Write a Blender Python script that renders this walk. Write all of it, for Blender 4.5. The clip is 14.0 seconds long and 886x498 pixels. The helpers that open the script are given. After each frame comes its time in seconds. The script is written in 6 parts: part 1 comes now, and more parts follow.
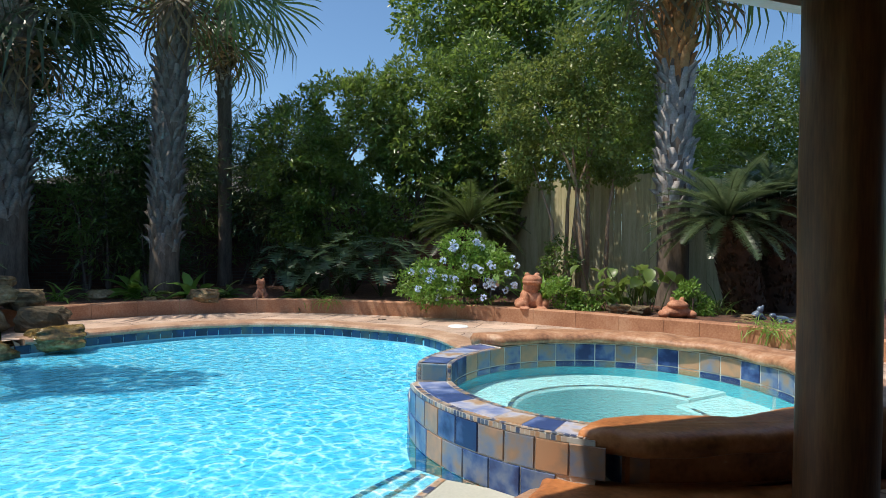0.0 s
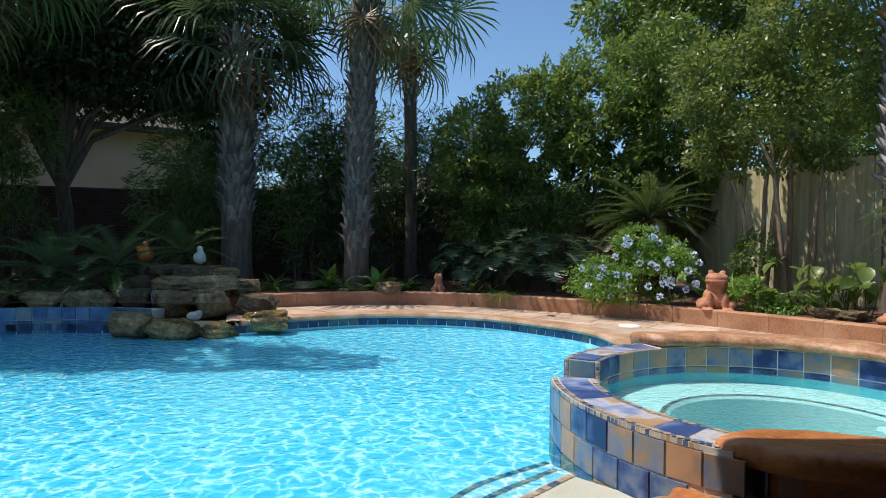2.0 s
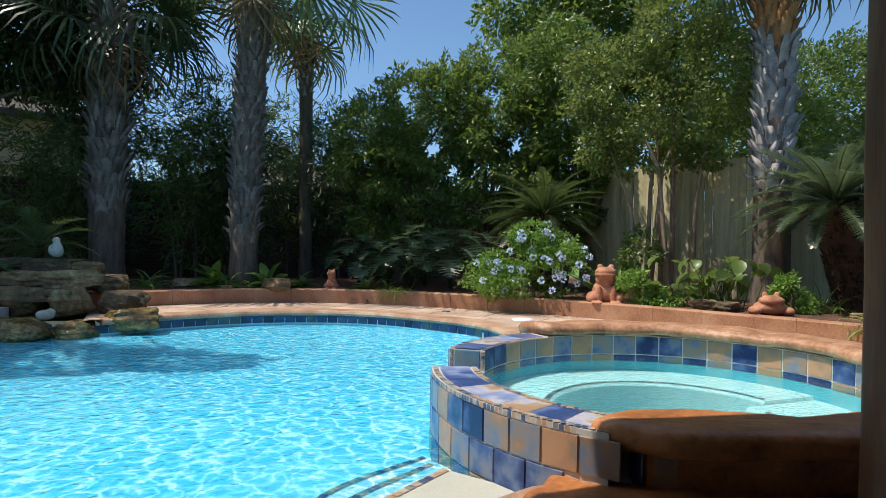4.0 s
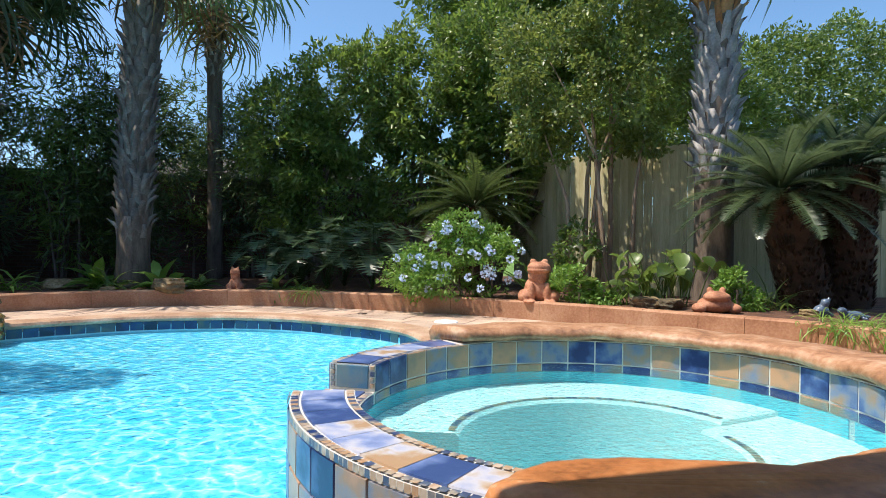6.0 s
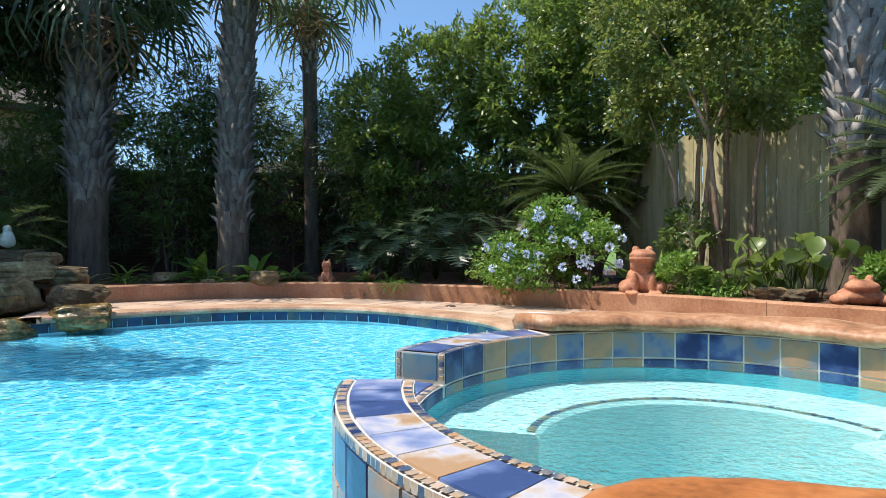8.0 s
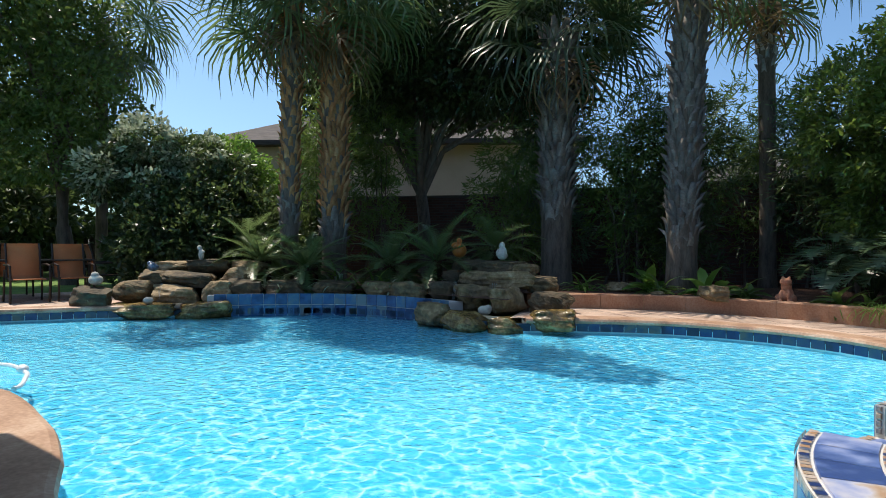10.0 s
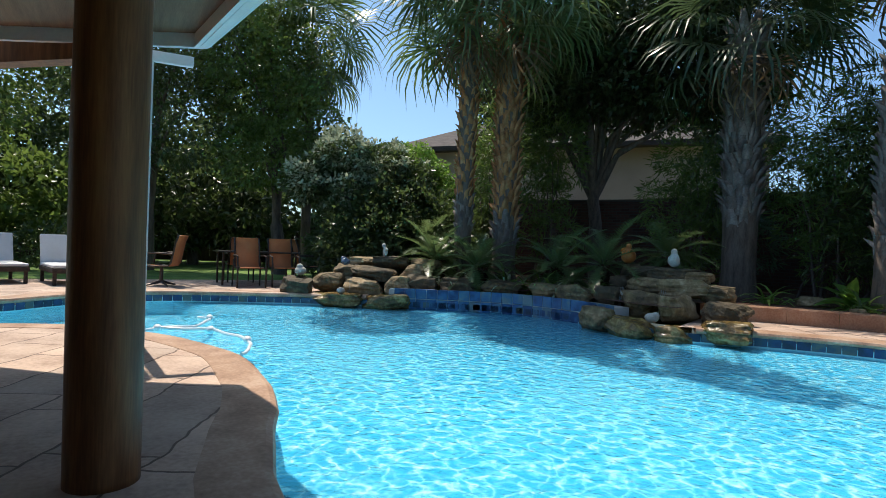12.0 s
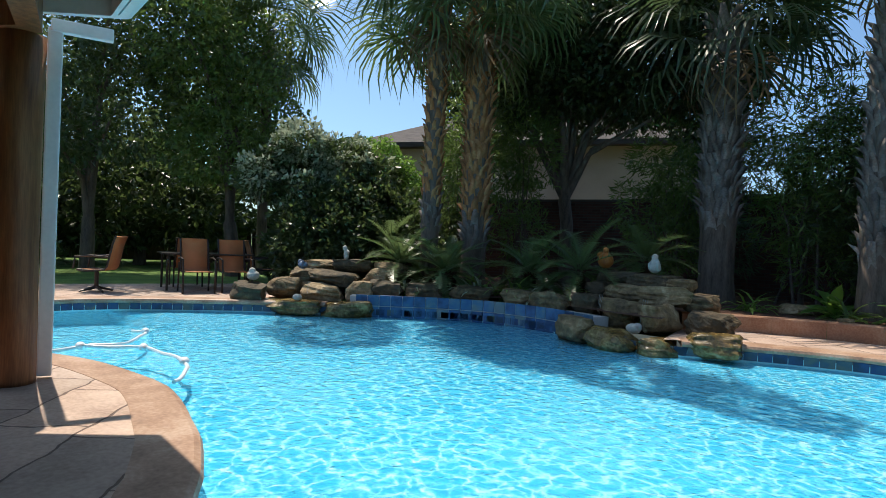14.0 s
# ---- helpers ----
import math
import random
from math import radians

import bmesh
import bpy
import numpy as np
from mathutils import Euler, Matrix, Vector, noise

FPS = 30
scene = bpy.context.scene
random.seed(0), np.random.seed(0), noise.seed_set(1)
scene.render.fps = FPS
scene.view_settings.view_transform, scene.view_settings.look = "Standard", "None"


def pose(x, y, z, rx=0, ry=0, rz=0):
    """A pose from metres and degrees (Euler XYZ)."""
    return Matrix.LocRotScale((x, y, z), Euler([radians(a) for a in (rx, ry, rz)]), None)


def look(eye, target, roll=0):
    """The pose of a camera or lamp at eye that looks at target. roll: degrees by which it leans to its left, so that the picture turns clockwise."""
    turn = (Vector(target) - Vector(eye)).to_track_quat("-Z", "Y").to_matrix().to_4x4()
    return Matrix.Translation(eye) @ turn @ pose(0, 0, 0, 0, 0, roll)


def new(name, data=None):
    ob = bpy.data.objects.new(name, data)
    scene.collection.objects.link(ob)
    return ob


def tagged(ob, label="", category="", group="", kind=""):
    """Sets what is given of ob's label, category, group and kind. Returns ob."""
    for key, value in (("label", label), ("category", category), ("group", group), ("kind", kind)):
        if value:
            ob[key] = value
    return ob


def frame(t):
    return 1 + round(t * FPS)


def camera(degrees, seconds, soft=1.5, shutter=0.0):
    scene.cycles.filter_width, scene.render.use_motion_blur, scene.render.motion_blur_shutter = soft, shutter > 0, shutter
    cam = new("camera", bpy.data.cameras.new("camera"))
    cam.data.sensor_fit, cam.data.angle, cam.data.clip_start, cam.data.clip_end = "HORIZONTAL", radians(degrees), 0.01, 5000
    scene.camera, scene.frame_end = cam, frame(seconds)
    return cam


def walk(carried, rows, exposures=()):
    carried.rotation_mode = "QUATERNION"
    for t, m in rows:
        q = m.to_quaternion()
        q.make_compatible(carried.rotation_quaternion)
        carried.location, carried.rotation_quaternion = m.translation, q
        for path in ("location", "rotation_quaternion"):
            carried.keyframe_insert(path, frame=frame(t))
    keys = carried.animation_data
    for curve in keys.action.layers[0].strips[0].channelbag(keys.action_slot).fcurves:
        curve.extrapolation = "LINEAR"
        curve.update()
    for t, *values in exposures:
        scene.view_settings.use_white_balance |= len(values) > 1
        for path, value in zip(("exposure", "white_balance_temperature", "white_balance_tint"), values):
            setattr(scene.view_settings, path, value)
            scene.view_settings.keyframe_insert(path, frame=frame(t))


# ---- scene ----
cam = camera(73.8, 14.0, soft=0.6)
PATH = [
    (0, (-0.03, -0.109, 1.307), (0.341, 1.856, 1.291), 0.7),
    (0.5, (0.045, 0.044, 1.345), (0.238, 2.035, 1.326), 0.7),
    (1, (0.102, 0.002, 1.354), (0.103, 2.002, 1.329), 0.7),
    (1.5, (0.233, -0.077, 1.359), (0.034, 1.913, 1.331), 0.6),
    (2, (0.361, -0.162, 1.27), (0.084, 1.819, 1.242), 0.5),
    (2.5, (0.396, -0.266, 1.182), (0.121, 1.715, 1.155), 0.5),
    (3, (0.448, -0.274, 1.131), (0.265, 1.717, 1.106), 0.7),
    (3.5, (0.516, -0.091, 1.098), (0.477, 1.909, 1.076), 0.7),
    (3.7, (0.526, 0.01, 1.102), (0.519, 2.01, 1.088), 0.8),
    (5.8, (0.925, 1.159, 1.051), (1.144, 3.147, 1.051), 0.7),
    (6, (0.972, 1.195, 1.005), (1.194, 3.183, 1.001), 0.7),
    (6.5, (1.09, 1.357, 0.951), (1.316, 3.344, 0.945), 0.5),
    (7, (1.185, 1.518, 0.886), (1.391, 3.507, 0.882), 0.4),
    (7.5, (1.215, 1.586, 0.857), (1.289, 3.585, 0.848), 0.2),
    (8, (1.149, 1.627, 0.868), (1.028, 3.624, 0.86), -0.0),
    (8.5, (1.067, 1.612, 0.904), (0.71, 3.58, 0.897), 0.0),
    (9, (1.019, 1.563, 1.024), (0.223, 3.398, 1.011), -0.4),
    (9.2, (1.044, 1.49, 1.053), (0.094, 3.25, 1.042), -0.4),
    (11.3, (1.526, 1.189, 1.039), (-0.191, 2.215, 1.031), 1.9),
    (11.5, (1.559, 1.167, 1.037), (-0.17, 2.174, 1.03), 2.0),
    (12, (1.575, 1.163, 1.045), (-0.174, 2.113, 1.037), 2.1),
    (12.5, (1.581, 1.156, 1.065), (-0.185, 2.095, 1.053), 2.0),
    (13, (1.42, 1.271, 1.095), (-0.344, 2.214, 1.084), 2.2),
    (13.5, (1.179, 1.365, 1.086), (-0.57, 2.334, 1.079), 2.2),
    (14, (0.889, 1.483, 1.158), (-0.806, 2.545, 1.143), 2.3),
]
walk(cam, [(t, look(eye, target, roll)) for t, eye, target, roll in PATH],
     exposures=[(0, 0.0), (3.7, 0.0), (6.0, 0.38), (8.5, 0.36), (9.2, 0.2), (11.3, 0.05), (14, 0.05)])

# ---------- world, sun, exposure ----------
scene.view_settings.exposure = 0.0
world = bpy.data.worlds.new("sky")
scene.world = world
world.use_nodes = True
wn = world.node_tree.nodes
sky = wn.new("ShaderNodeTexSky")
sky.sky_type = "NISHITA"
sky.sun_disc = False
SUN_EL, SUN_AZ = radians(64), radians(-95)      # azimuth from +y towards +x
sky.sun_elevation, sky.sun_rotation = SUN_EL, SUN_AZ
sky.altitude, sky.air_density, sky.dust_density, sky.ozone_density = 0, 0.9, 1.5, 1.2
haze = wn.new("ShaderNodeMix"); haze.data_type, haze.blend_type = "RGBA", "MULTIPLY"
haze.inputs[0].default_value, haze.inputs[7].default_value = 1.0, (0.80, 1.02, 1.14, 1)     # clear azure air
world.node_tree.links.new(sky.outputs[0], haze.inputs[6])
world.node_tree.links.new(haze.outputs[2], wn["Background"].inputs[0])
wn["Background"].inputs[1].default_value = 0.15
sun = new("sun", bpy.data.lights.new("sun", "SUN"))
sun.data.energy, sun.data.angle, sun.data.color = 5.0, radians(0.53), (1.0, 0.90, 0.77)
SUN_FROM = Vector((math.sin(SUN_AZ) * math.cos(SUN_EL), math.cos(SUN_AZ) * math.cos(SUN_EL), math.sin(SUN_EL)))
sun.matrix_world = look(SUN_FROM * 40, (0, 0, 0))

# ---------- materials ----------
def ramp_colors(nt, fac, stops):
    r = nt.nodes.new("ShaderNodeValToRGB")
    els = r.color_ramp.elements
    while len(els) < len(stops):
        els.new(0.5)
    for e, (p, c) in zip(els, stops):
        e.position, e.color = p, (*c, 1)
    nt.links.new(fac, r.inputs[0])
    return r.outputs[0]


def surface(name, stops, scale=4.0, fine=40.0, rough=0.7, bump=0.3, dist=0.01, metal=0.0, rand=0.0, transl=None, spec=0.5, stretch=(1, 1, 1), coat=0.0):
    """Noise-mottled material: large patches and fine grain in colour, fine relief, a random shift per object or island."""
    m = bpy.data.materials.new(name)
    m.use_nodes = True
    nt = m.node_tree
    n, ln = nt.nodes, nt.links.new
    b = n["Principled BSDF"]
    tc = n.new("ShaderNodeTexCoord")
    mp = n.new("ShaderNodeMapping")
    mp.inputs["Scale"].default_value = stretch
    geo = n.new("ShaderNodeNewGeometry")
    ln(geo.outputs["Position"], mp.inputs[0])
    a = n.new("ShaderNodeTexNoise"); a.inputs["Scale"].default_value = scale; a.inputs["Detail"].default_value = 5
    f = n.new("ShaderNodeTexNoise"); f.inputs["Scale"].default_value = fine; f.inputs["Detail"].default_value = 4
    ln(mp.outputs[0], a.inputs["Vector"]); ln(mp.outputs[0], f.inputs["Vector"])
    mix = n.new("ShaderNodeMath"); mix.operation = "MULTIPLY_ADD"; mix.inputs[1].default_value = 0.35
    ln(f.outputs[0], mix.inputs[0])
    sc = n.new("ShaderNodeMath"); sc.operation = "MULTIPLY"; sc.inputs[1].default_value = 0.65
    ln(a.outputs[0], sc.inputs[0]); ln(sc.outputs[0], mix.inputs[2])
    fac = mix.outputs[0]
    st = n.new("ShaderNodeMapRange")
    st.inputs[1].default_value, st.inputs[2].default_value = 0.32, 0.68
    ln(fac, st.inputs[0]); fac = st.outputs[0]
    if rand:
        oi = n.new("ShaderNodeObjectInfo")
        ad = n.new("ShaderNodeMath"); ad.operation = "ADD"
        ln(oi.outputs["Random"], ad.inputs[0]); ln(geo.outputs["Random Per Island"], ad.inputs[1])
        fr = n.new("ShaderNodeMath"); fr.operation = "FRACT"; ln(ad.outputs[0], fr.inputs[0])
        mm = n.new("ShaderNodeMix"); mm.inputs[0].default_value = rand
        ln(fac, mm.inputs[2]); ln(fr.outputs[0], mm.inputs[3]); fac = mm.outputs[0]
    col = ramp_colors(nt, fac, stops)
    ln(col, b.inputs["Base Color"])
    b.inputs["Roughness"].default_value, b.inputs["Metallic"].default_value = rough, metal
    b.inputs["Specular IOR Level"].default_value = spec
    b.inputs["Coat Weight"].default_value = coat
    if bump:
        bp = n.new("ShaderNodeBump"); bp.inputs["Strength"].default_value = bump; bp.inputs["Distance"].default_value = dist
        ln(mix.outputs[0], bp.inputs["Height"]); ln(bp.outputs[0], b.inputs["Normal"])
    if transl:
        tr = n.new("ShaderNodeBsdfTranslucent"); tr.inputs[0].default_value = (*transl, 1)
        ms = n.new("ShaderNodeMixShader"); ms.inputs[0].default_value = 0.3
        ln(b.outputs[0], ms.inputs[1]); ln(tr.outputs[0], ms.inputs[2]); ln(ms.outputs[0], n["Material Output"].inputs[0])
    return m


def stone_paving(name, stops, joint, size=0.75):
    """Stamped concrete: an ashlar pattern pressed into mottled, stained colour."""
    m = surface(name, stops, 2.2, 30, 0.62, 0.35, 0.008)
    nt = m.node_tree
    n, ln = nt.nodes, nt.links.new
    b = n["Principled BSDF"]
    geo = n.new("ShaderNodeNewGeometry")
    mp = n.new("ShaderNodeMapping"); mp.inputs["Rotation"].default_value = (0, 0, radians(28)); mp.inputs["Scale"].default_value = (1 / size,) * 3
    ln(geo.outputs["Position"], mp.inputs[0])
    wob = n.new("ShaderNodeTexNoise"); wob.inputs["Scale"].default_value = 2.5
    ln(mp.outputs[0], wob.inputs["Vector"])
    va = n.new("ShaderNodeVectorMath"); va.operation = "MULTIPLY_ADD"; va.inputs[1].default_value = (0.16, 0.16, 0); ln(wob.outputs["Color"], va.inputs[0]); ln(mp.outputs[0], va.inputs[2])
    br = n.new("ShaderNodeTexBrick")
    br.offset, br.squash, br.squash_frequency, br.offset_frequency = 0.37, 1.6, 3, 2
    br.inputs["Scale"].default_value, br.inputs["Mortar Size"].default_value, br.inputs["Mortar Smooth"].default_value = 1.0, 0.013, 0.4
    br.inputs["Brick Width"].default_value, br.inputs["Row Height"].default_value = 1.15, 0.7
    br.inputs["Color1"].default_value = (0.84, 0.84, 0.84, 1); br.inputs["Color2"].default_value = (1.12, 1.08, 1.05, 1); br.inputs["Mortar"].default_value = (*joint, 1)
    ln(va.outputs[0], br.inputs["Vector"])
    old = b.inputs["Base Color"].links[0].from_socket
    mu = n.new("ShaderNodeMix"); mu.data_type = "RGBA"; mu.blend_type = "MULTIPLY"; mu.inputs[0].default_value = 1.0
    ln(old, mu.inputs[6]); ln(br.outputs["Color"], mu.inputs[7]); ln(mu.outputs[2], b.inputs["Base Color"])
    bp2 = n.new("ShaderNodeBump"); bp2.inputs["Strength"].default_value = 0.8; bp2.inputs["Distance"].default_value = 0.012; bp2.invert = True
    ln(br.outputs["Fac"], bp2.inputs["Height"]); ln(b.inputs["Normal"].links[0].from_socket, bp2.inputs["Normal"]); ln(bp2.outputs[0], b.inputs["Normal"])
    return m


def glazed(name, stops):
    """Glazed pool tile: each tile takes its own tone, with a cloudy two-tone glaze."""
    m = bpy.data.materials.new(name)
    m.use_nodes = True
    nt = m.node_tree
    n, ln = nt.nodes, nt.links.new
    b = n["Principled BSDF"]
    oi = n.new("ShaderNodeObjectInfo"); geo = n.new("ShaderNodeNewGeometry")
    ns = n.new("ShaderNodeTexNoise"); ns.inputs["Scale"].default_value = 6.5; ns.inputs["Detail"].default_value = 4
    ln(geo.outputs["Position"], ns.inputs["Vector"])
    ad = n.new("ShaderNodeMath"); ad.operation = "ADD"; ln(oi.outputs["Random"], ad.inputs[0]); ln(geo.outputs["Random Per Island"], ad.inputs[1])
    fr = n.new("ShaderNodeMath"); fr.operation = "FRACT"; ln(ad.outputs[0], fr.inputs[0])
    ma = n.new("ShaderNodeMath"); ma.operation = "MULTIPLY_ADD"; ma.inputs[1].default_value = 1.7; ln(ns.outputs[0], ma.inputs[0])
    sb = n.new("ShaderNodeMath"); sb.operation = "SUBTRACT"; sb.inputs[1].default_value = 0.85; ln(fr.outputs[0], sb.inputs[0]); ln(sb.outputs[0], ma.inputs[2])
    ln(ramp_colors(nt, ma.outputs[0], stops), b.inputs["Base Color"])
    b.inputs["Roughness"].default_value = 0.3
    bp = n.new("ShaderNodeBump"); bp.inputs["Strength"].default_value = 0.25; bp.inputs["Distance"].default_value = 0.01
    ln(ns.outputs[0], bp.inputs["Height"]); ln(bp.outputs[0], b.inputs["Normal"])
    return m


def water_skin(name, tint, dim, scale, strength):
    """Water surface: clear, rippled; caustic light painted as a cell pattern in its transparency."""
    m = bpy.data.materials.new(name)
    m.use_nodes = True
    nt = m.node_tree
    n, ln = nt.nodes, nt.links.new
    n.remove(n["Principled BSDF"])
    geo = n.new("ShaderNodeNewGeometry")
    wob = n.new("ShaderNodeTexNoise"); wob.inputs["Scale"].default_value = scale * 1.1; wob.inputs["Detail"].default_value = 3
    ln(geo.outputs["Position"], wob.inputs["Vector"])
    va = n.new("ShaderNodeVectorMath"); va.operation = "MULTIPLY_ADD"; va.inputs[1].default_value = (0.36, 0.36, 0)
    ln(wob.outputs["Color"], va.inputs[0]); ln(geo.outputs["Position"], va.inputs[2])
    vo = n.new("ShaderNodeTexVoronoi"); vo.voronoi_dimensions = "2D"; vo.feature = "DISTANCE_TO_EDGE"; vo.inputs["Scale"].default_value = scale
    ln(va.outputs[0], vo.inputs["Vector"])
    # bright cell edges: caustic lines put into the see-through colour
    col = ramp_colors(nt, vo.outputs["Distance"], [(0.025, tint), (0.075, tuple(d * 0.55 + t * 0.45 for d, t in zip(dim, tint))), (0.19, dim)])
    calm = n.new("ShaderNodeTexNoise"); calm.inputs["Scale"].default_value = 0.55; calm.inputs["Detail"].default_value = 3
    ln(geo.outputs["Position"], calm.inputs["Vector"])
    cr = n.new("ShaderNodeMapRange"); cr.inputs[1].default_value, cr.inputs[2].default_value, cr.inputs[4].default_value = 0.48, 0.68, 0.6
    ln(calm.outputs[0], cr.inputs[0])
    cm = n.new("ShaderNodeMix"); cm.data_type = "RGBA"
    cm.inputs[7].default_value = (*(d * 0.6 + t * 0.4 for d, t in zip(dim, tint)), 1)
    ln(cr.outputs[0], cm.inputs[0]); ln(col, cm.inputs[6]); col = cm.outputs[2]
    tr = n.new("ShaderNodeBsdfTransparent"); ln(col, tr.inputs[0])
    gl = n.new("ShaderNodeBsdfGlossy"); gl.inputs["Roughness"].default_value = 0.03
    no = n.new("ShaderNodeTexNoise"); no.inputs["Scale"].default_value = scale * 2.2; no.inputs["Detail"].default_value = 4
    ln(geo.outputs["Position"], no.inputs["Vector"])
    bp = n.new("ShaderNodeBump"); bp.inputs["Strength"].default_value = strength; bp.inputs["Distance"].default_value = 0.06
    ln(no.outputs[0], bp.inputs["Height"])
    fr = n.new("ShaderNodeFresnel"); fr.inputs[0].default_value = 1.33
    ln(bp.outputs[0], fr.inputs["Normal"]); ln(bp.outputs[0], gl.inputs["Normal"])
    ms = n.new("ShaderNodeMixShader")
    ln(fr.outputs[0], ms.inputs[0]); ln(tr.outputs[0], ms.inputs[1]); ln(gl.outputs[0], ms.inputs[2])
    ln(ms.outputs[0], n["Material Output"].inputs[0])
    return m


def brickwork(name, c1, c2, mortar):
    m = bpy.data.materials.new(name)
    m.use_nodes = True
    nt = m.node_tree
    n, ln = nt.nodes, nt.links.new
    b = n["Principled BSDF"]
    tc = n.new("ShaderNodeTexCoord")
    br = n.new("ShaderNodeTexBrick"); br.inputs["Scale"].default_value = 1.0
    br.inputs["Brick Width"].default_value, br.inputs["Row Height"].default_value, br.inputs["Mortar Size"].default_value = 0.22, 0.075, 0.008
    br.inputs["Color1"].default_value, br.inputs["Color2"].default_value, br.inputs["Mortar"].default_value = (*c1, 1), (*c2, 1), (*mortar, 1)
    ln(tc.outputs["UV"], br.inputs["Vector"])
    ln(br.outputs["Color"], b.inputs["Base Color"])
    b.inputs["Roughness"].default_value = 0.85
    bp = n.new("ShaderNodeBump"); bp.inputs["Distance"].default_value = 0.01; bp.invert = True
    ln(br.outputs["Fac"], bp.inputs["Height"]); ln(bp.outputs[0], b.inputs["Normal"])
    return m


PAVING = stone_paving("stamped concrete", [(0.0, (0.30, 0.20, 0.15)), (0.5, (0.50, 0.37, 0.29)), (1.0, (0.64, 0.50, 0.40))], (0.30, 0.26, 0.24))
COPING = surface("tan cast coping", [(0.0, (0.24, 0.13, 0.08)), (0.5, (0.42, 0.26, 0.17)), (1.0, (0.58, 0.42, 0.31))], 3.0, 35, 0.5, 0.3, 0.01)
SLAB = surface("orange stained stone", [(0.0, (0.18, 0.065, 0.022)), (0.45, (0.40, 0.15, 0.05)), (0.8, (0.52, 0.22, 0.085)), (1.0, (0.62, 0.42, 0.28))], 3.2, 28, 0.42, 0.5, 0.02)
CAPSTONE = surface("weathered orange cap", [(0.0, (0.16, 0.07, 0.035)), (0.5, (0.38, 0.19, 0.10)), (1.0, (0.54, 0.36, 0.24))], 5.0, 30, 0.55, 0.5, 0.02)
KERB = surface("clay coloured block", [(0.0, (0.24, 0.10, 0.05)), (0.5, (0.40, 0.20, 0.11)), (1.0, (0.52, 0.32, 0.20))], 2.5, 40, 0.75, 0.4, 0.008, rand=0.15)
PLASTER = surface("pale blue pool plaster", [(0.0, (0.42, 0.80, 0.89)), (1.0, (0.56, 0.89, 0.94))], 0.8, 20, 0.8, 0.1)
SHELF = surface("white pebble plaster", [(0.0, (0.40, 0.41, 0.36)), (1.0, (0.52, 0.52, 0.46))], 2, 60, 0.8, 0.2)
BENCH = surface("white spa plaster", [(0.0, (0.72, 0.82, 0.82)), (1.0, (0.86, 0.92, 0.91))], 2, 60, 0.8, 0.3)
# first colour: painted caustic lines, second: the water between them
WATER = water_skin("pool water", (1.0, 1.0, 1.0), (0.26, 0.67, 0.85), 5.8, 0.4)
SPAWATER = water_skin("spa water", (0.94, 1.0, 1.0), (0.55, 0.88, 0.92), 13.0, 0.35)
# teal of light lost in deep water, put into the plaster colour
DEEP = surface("spa plaster tinted for water depth", [(0.0, (0.09, 0.46, 0.56)), (1.0, (0.17, 0.60, 0.70))], 1.5, 30, 0.8, 0.2)
TILE = glazed("glazed tile", [(0.0, (0.012, 0.03, 0.13)), (0.2, (0.05, 0.10, 0.27)), (0.38, (0.14, 0.19, 0.31)), (0.55, (0.22, 0.21, 0.23)), (0.70, (0.29, 0.20, 0.145)), (1.0, (0.45, 0.25, 0.145))])
TOPTILE = glazed("pale blue rim tile", [(0.0, (0.04, 0.075, 0.22)), (0.3, (0.11, 0.17, 0.38)), (0.55, (0.26, 0.32, 0.54)), (0.78, (0.50, 0.50, 0.58)), (0.9, (0.46, 0.38, 0.32)), (1.0, (0.40, 0.26, 0.16))])
BLUETILE = glazed("mid blue raised wall tile", [(0.0, (0.02, 0.06, 0.16)), (0.4, (0.04, 0.13, 0.30)), (0.7, (0.07, 0.18, 0.30)), (1.0, (0.16, 0.22, 0.24))])
DARKTILE = glazed("deep blue waterline tile", [(0.0, (0.01, 0.03, 0.07)), (0.4, (0.015, 0.06, 0.18)), (0.7, (0.03, 0.09, 0.16)), (1.0, (0.10, 0.13, 0.13))])
MOSAIC = glazed("small mosaic", [(0.0, (0.02, 0.04, 0.14)), (0.35, (0.10, 0.13, 0.2)), (0.55, (0.40, 0.33, 0.26)), (0.8, (0.42, 0.24, 0.13)), (1.0, (0.5, 0.42, 0.36))])
GROUT = surface("grey grout", [(0.0, (0.48, 0.47, 0.45)), (1.0, (0.64, 0.62, 0.60))], 6, 60, 0.9, 0.2)
SOIL = surface("bark mulch", [(0.0, (0.035, 0.018, 0.012)), (0.6, (0.11, 0.05, 0.03)), (1.0, (0.2, 0.1, 0.06))], 6, 70, 0.95, 1.0, 0.03)
GRASS = surface("lawn grass", [(0.0, (0.05, 0.10, 0.015)), (0.5, (0.11, 0.2, 0.03)), (1.0, (0.2, 0.3, 0.06))], 1.5, 80, 0.9, 0.8, 0.03)
ROCK = surface("mossy tan boulder", [(0.0, (0.02, 0.02, 0.012)), (0.4, (0.085, 0.062, 0.033)), (0.7, (0.25, 0.175, 0.085)), (1.0, (0.50, 0.38, 0.23))], 5.0, 18, 0.8, 1.0, 0.05, rand=0.45)
WETROCK = surface("wet ochre boulder", [(0.0, (0.02, 0.02, 0.01)), (0.5, (0.17, 0.11, 0.035)), (1.0, (0.44, 0.33, 0.13))], 4.5, 22, 0.25, 0.8, 0.03)
PLANK = surface("weathered cedar plank", [(0.0, (0.22, 0.19, 0.10)), (0.5, (0.47, 0.42, 0.24)), (1.0, (0.64, 0.58, 0.40))], 2.0, 20, 0.85, 0.4, 0.006, rand=0.35, stretch=(6, 6, 0.5))
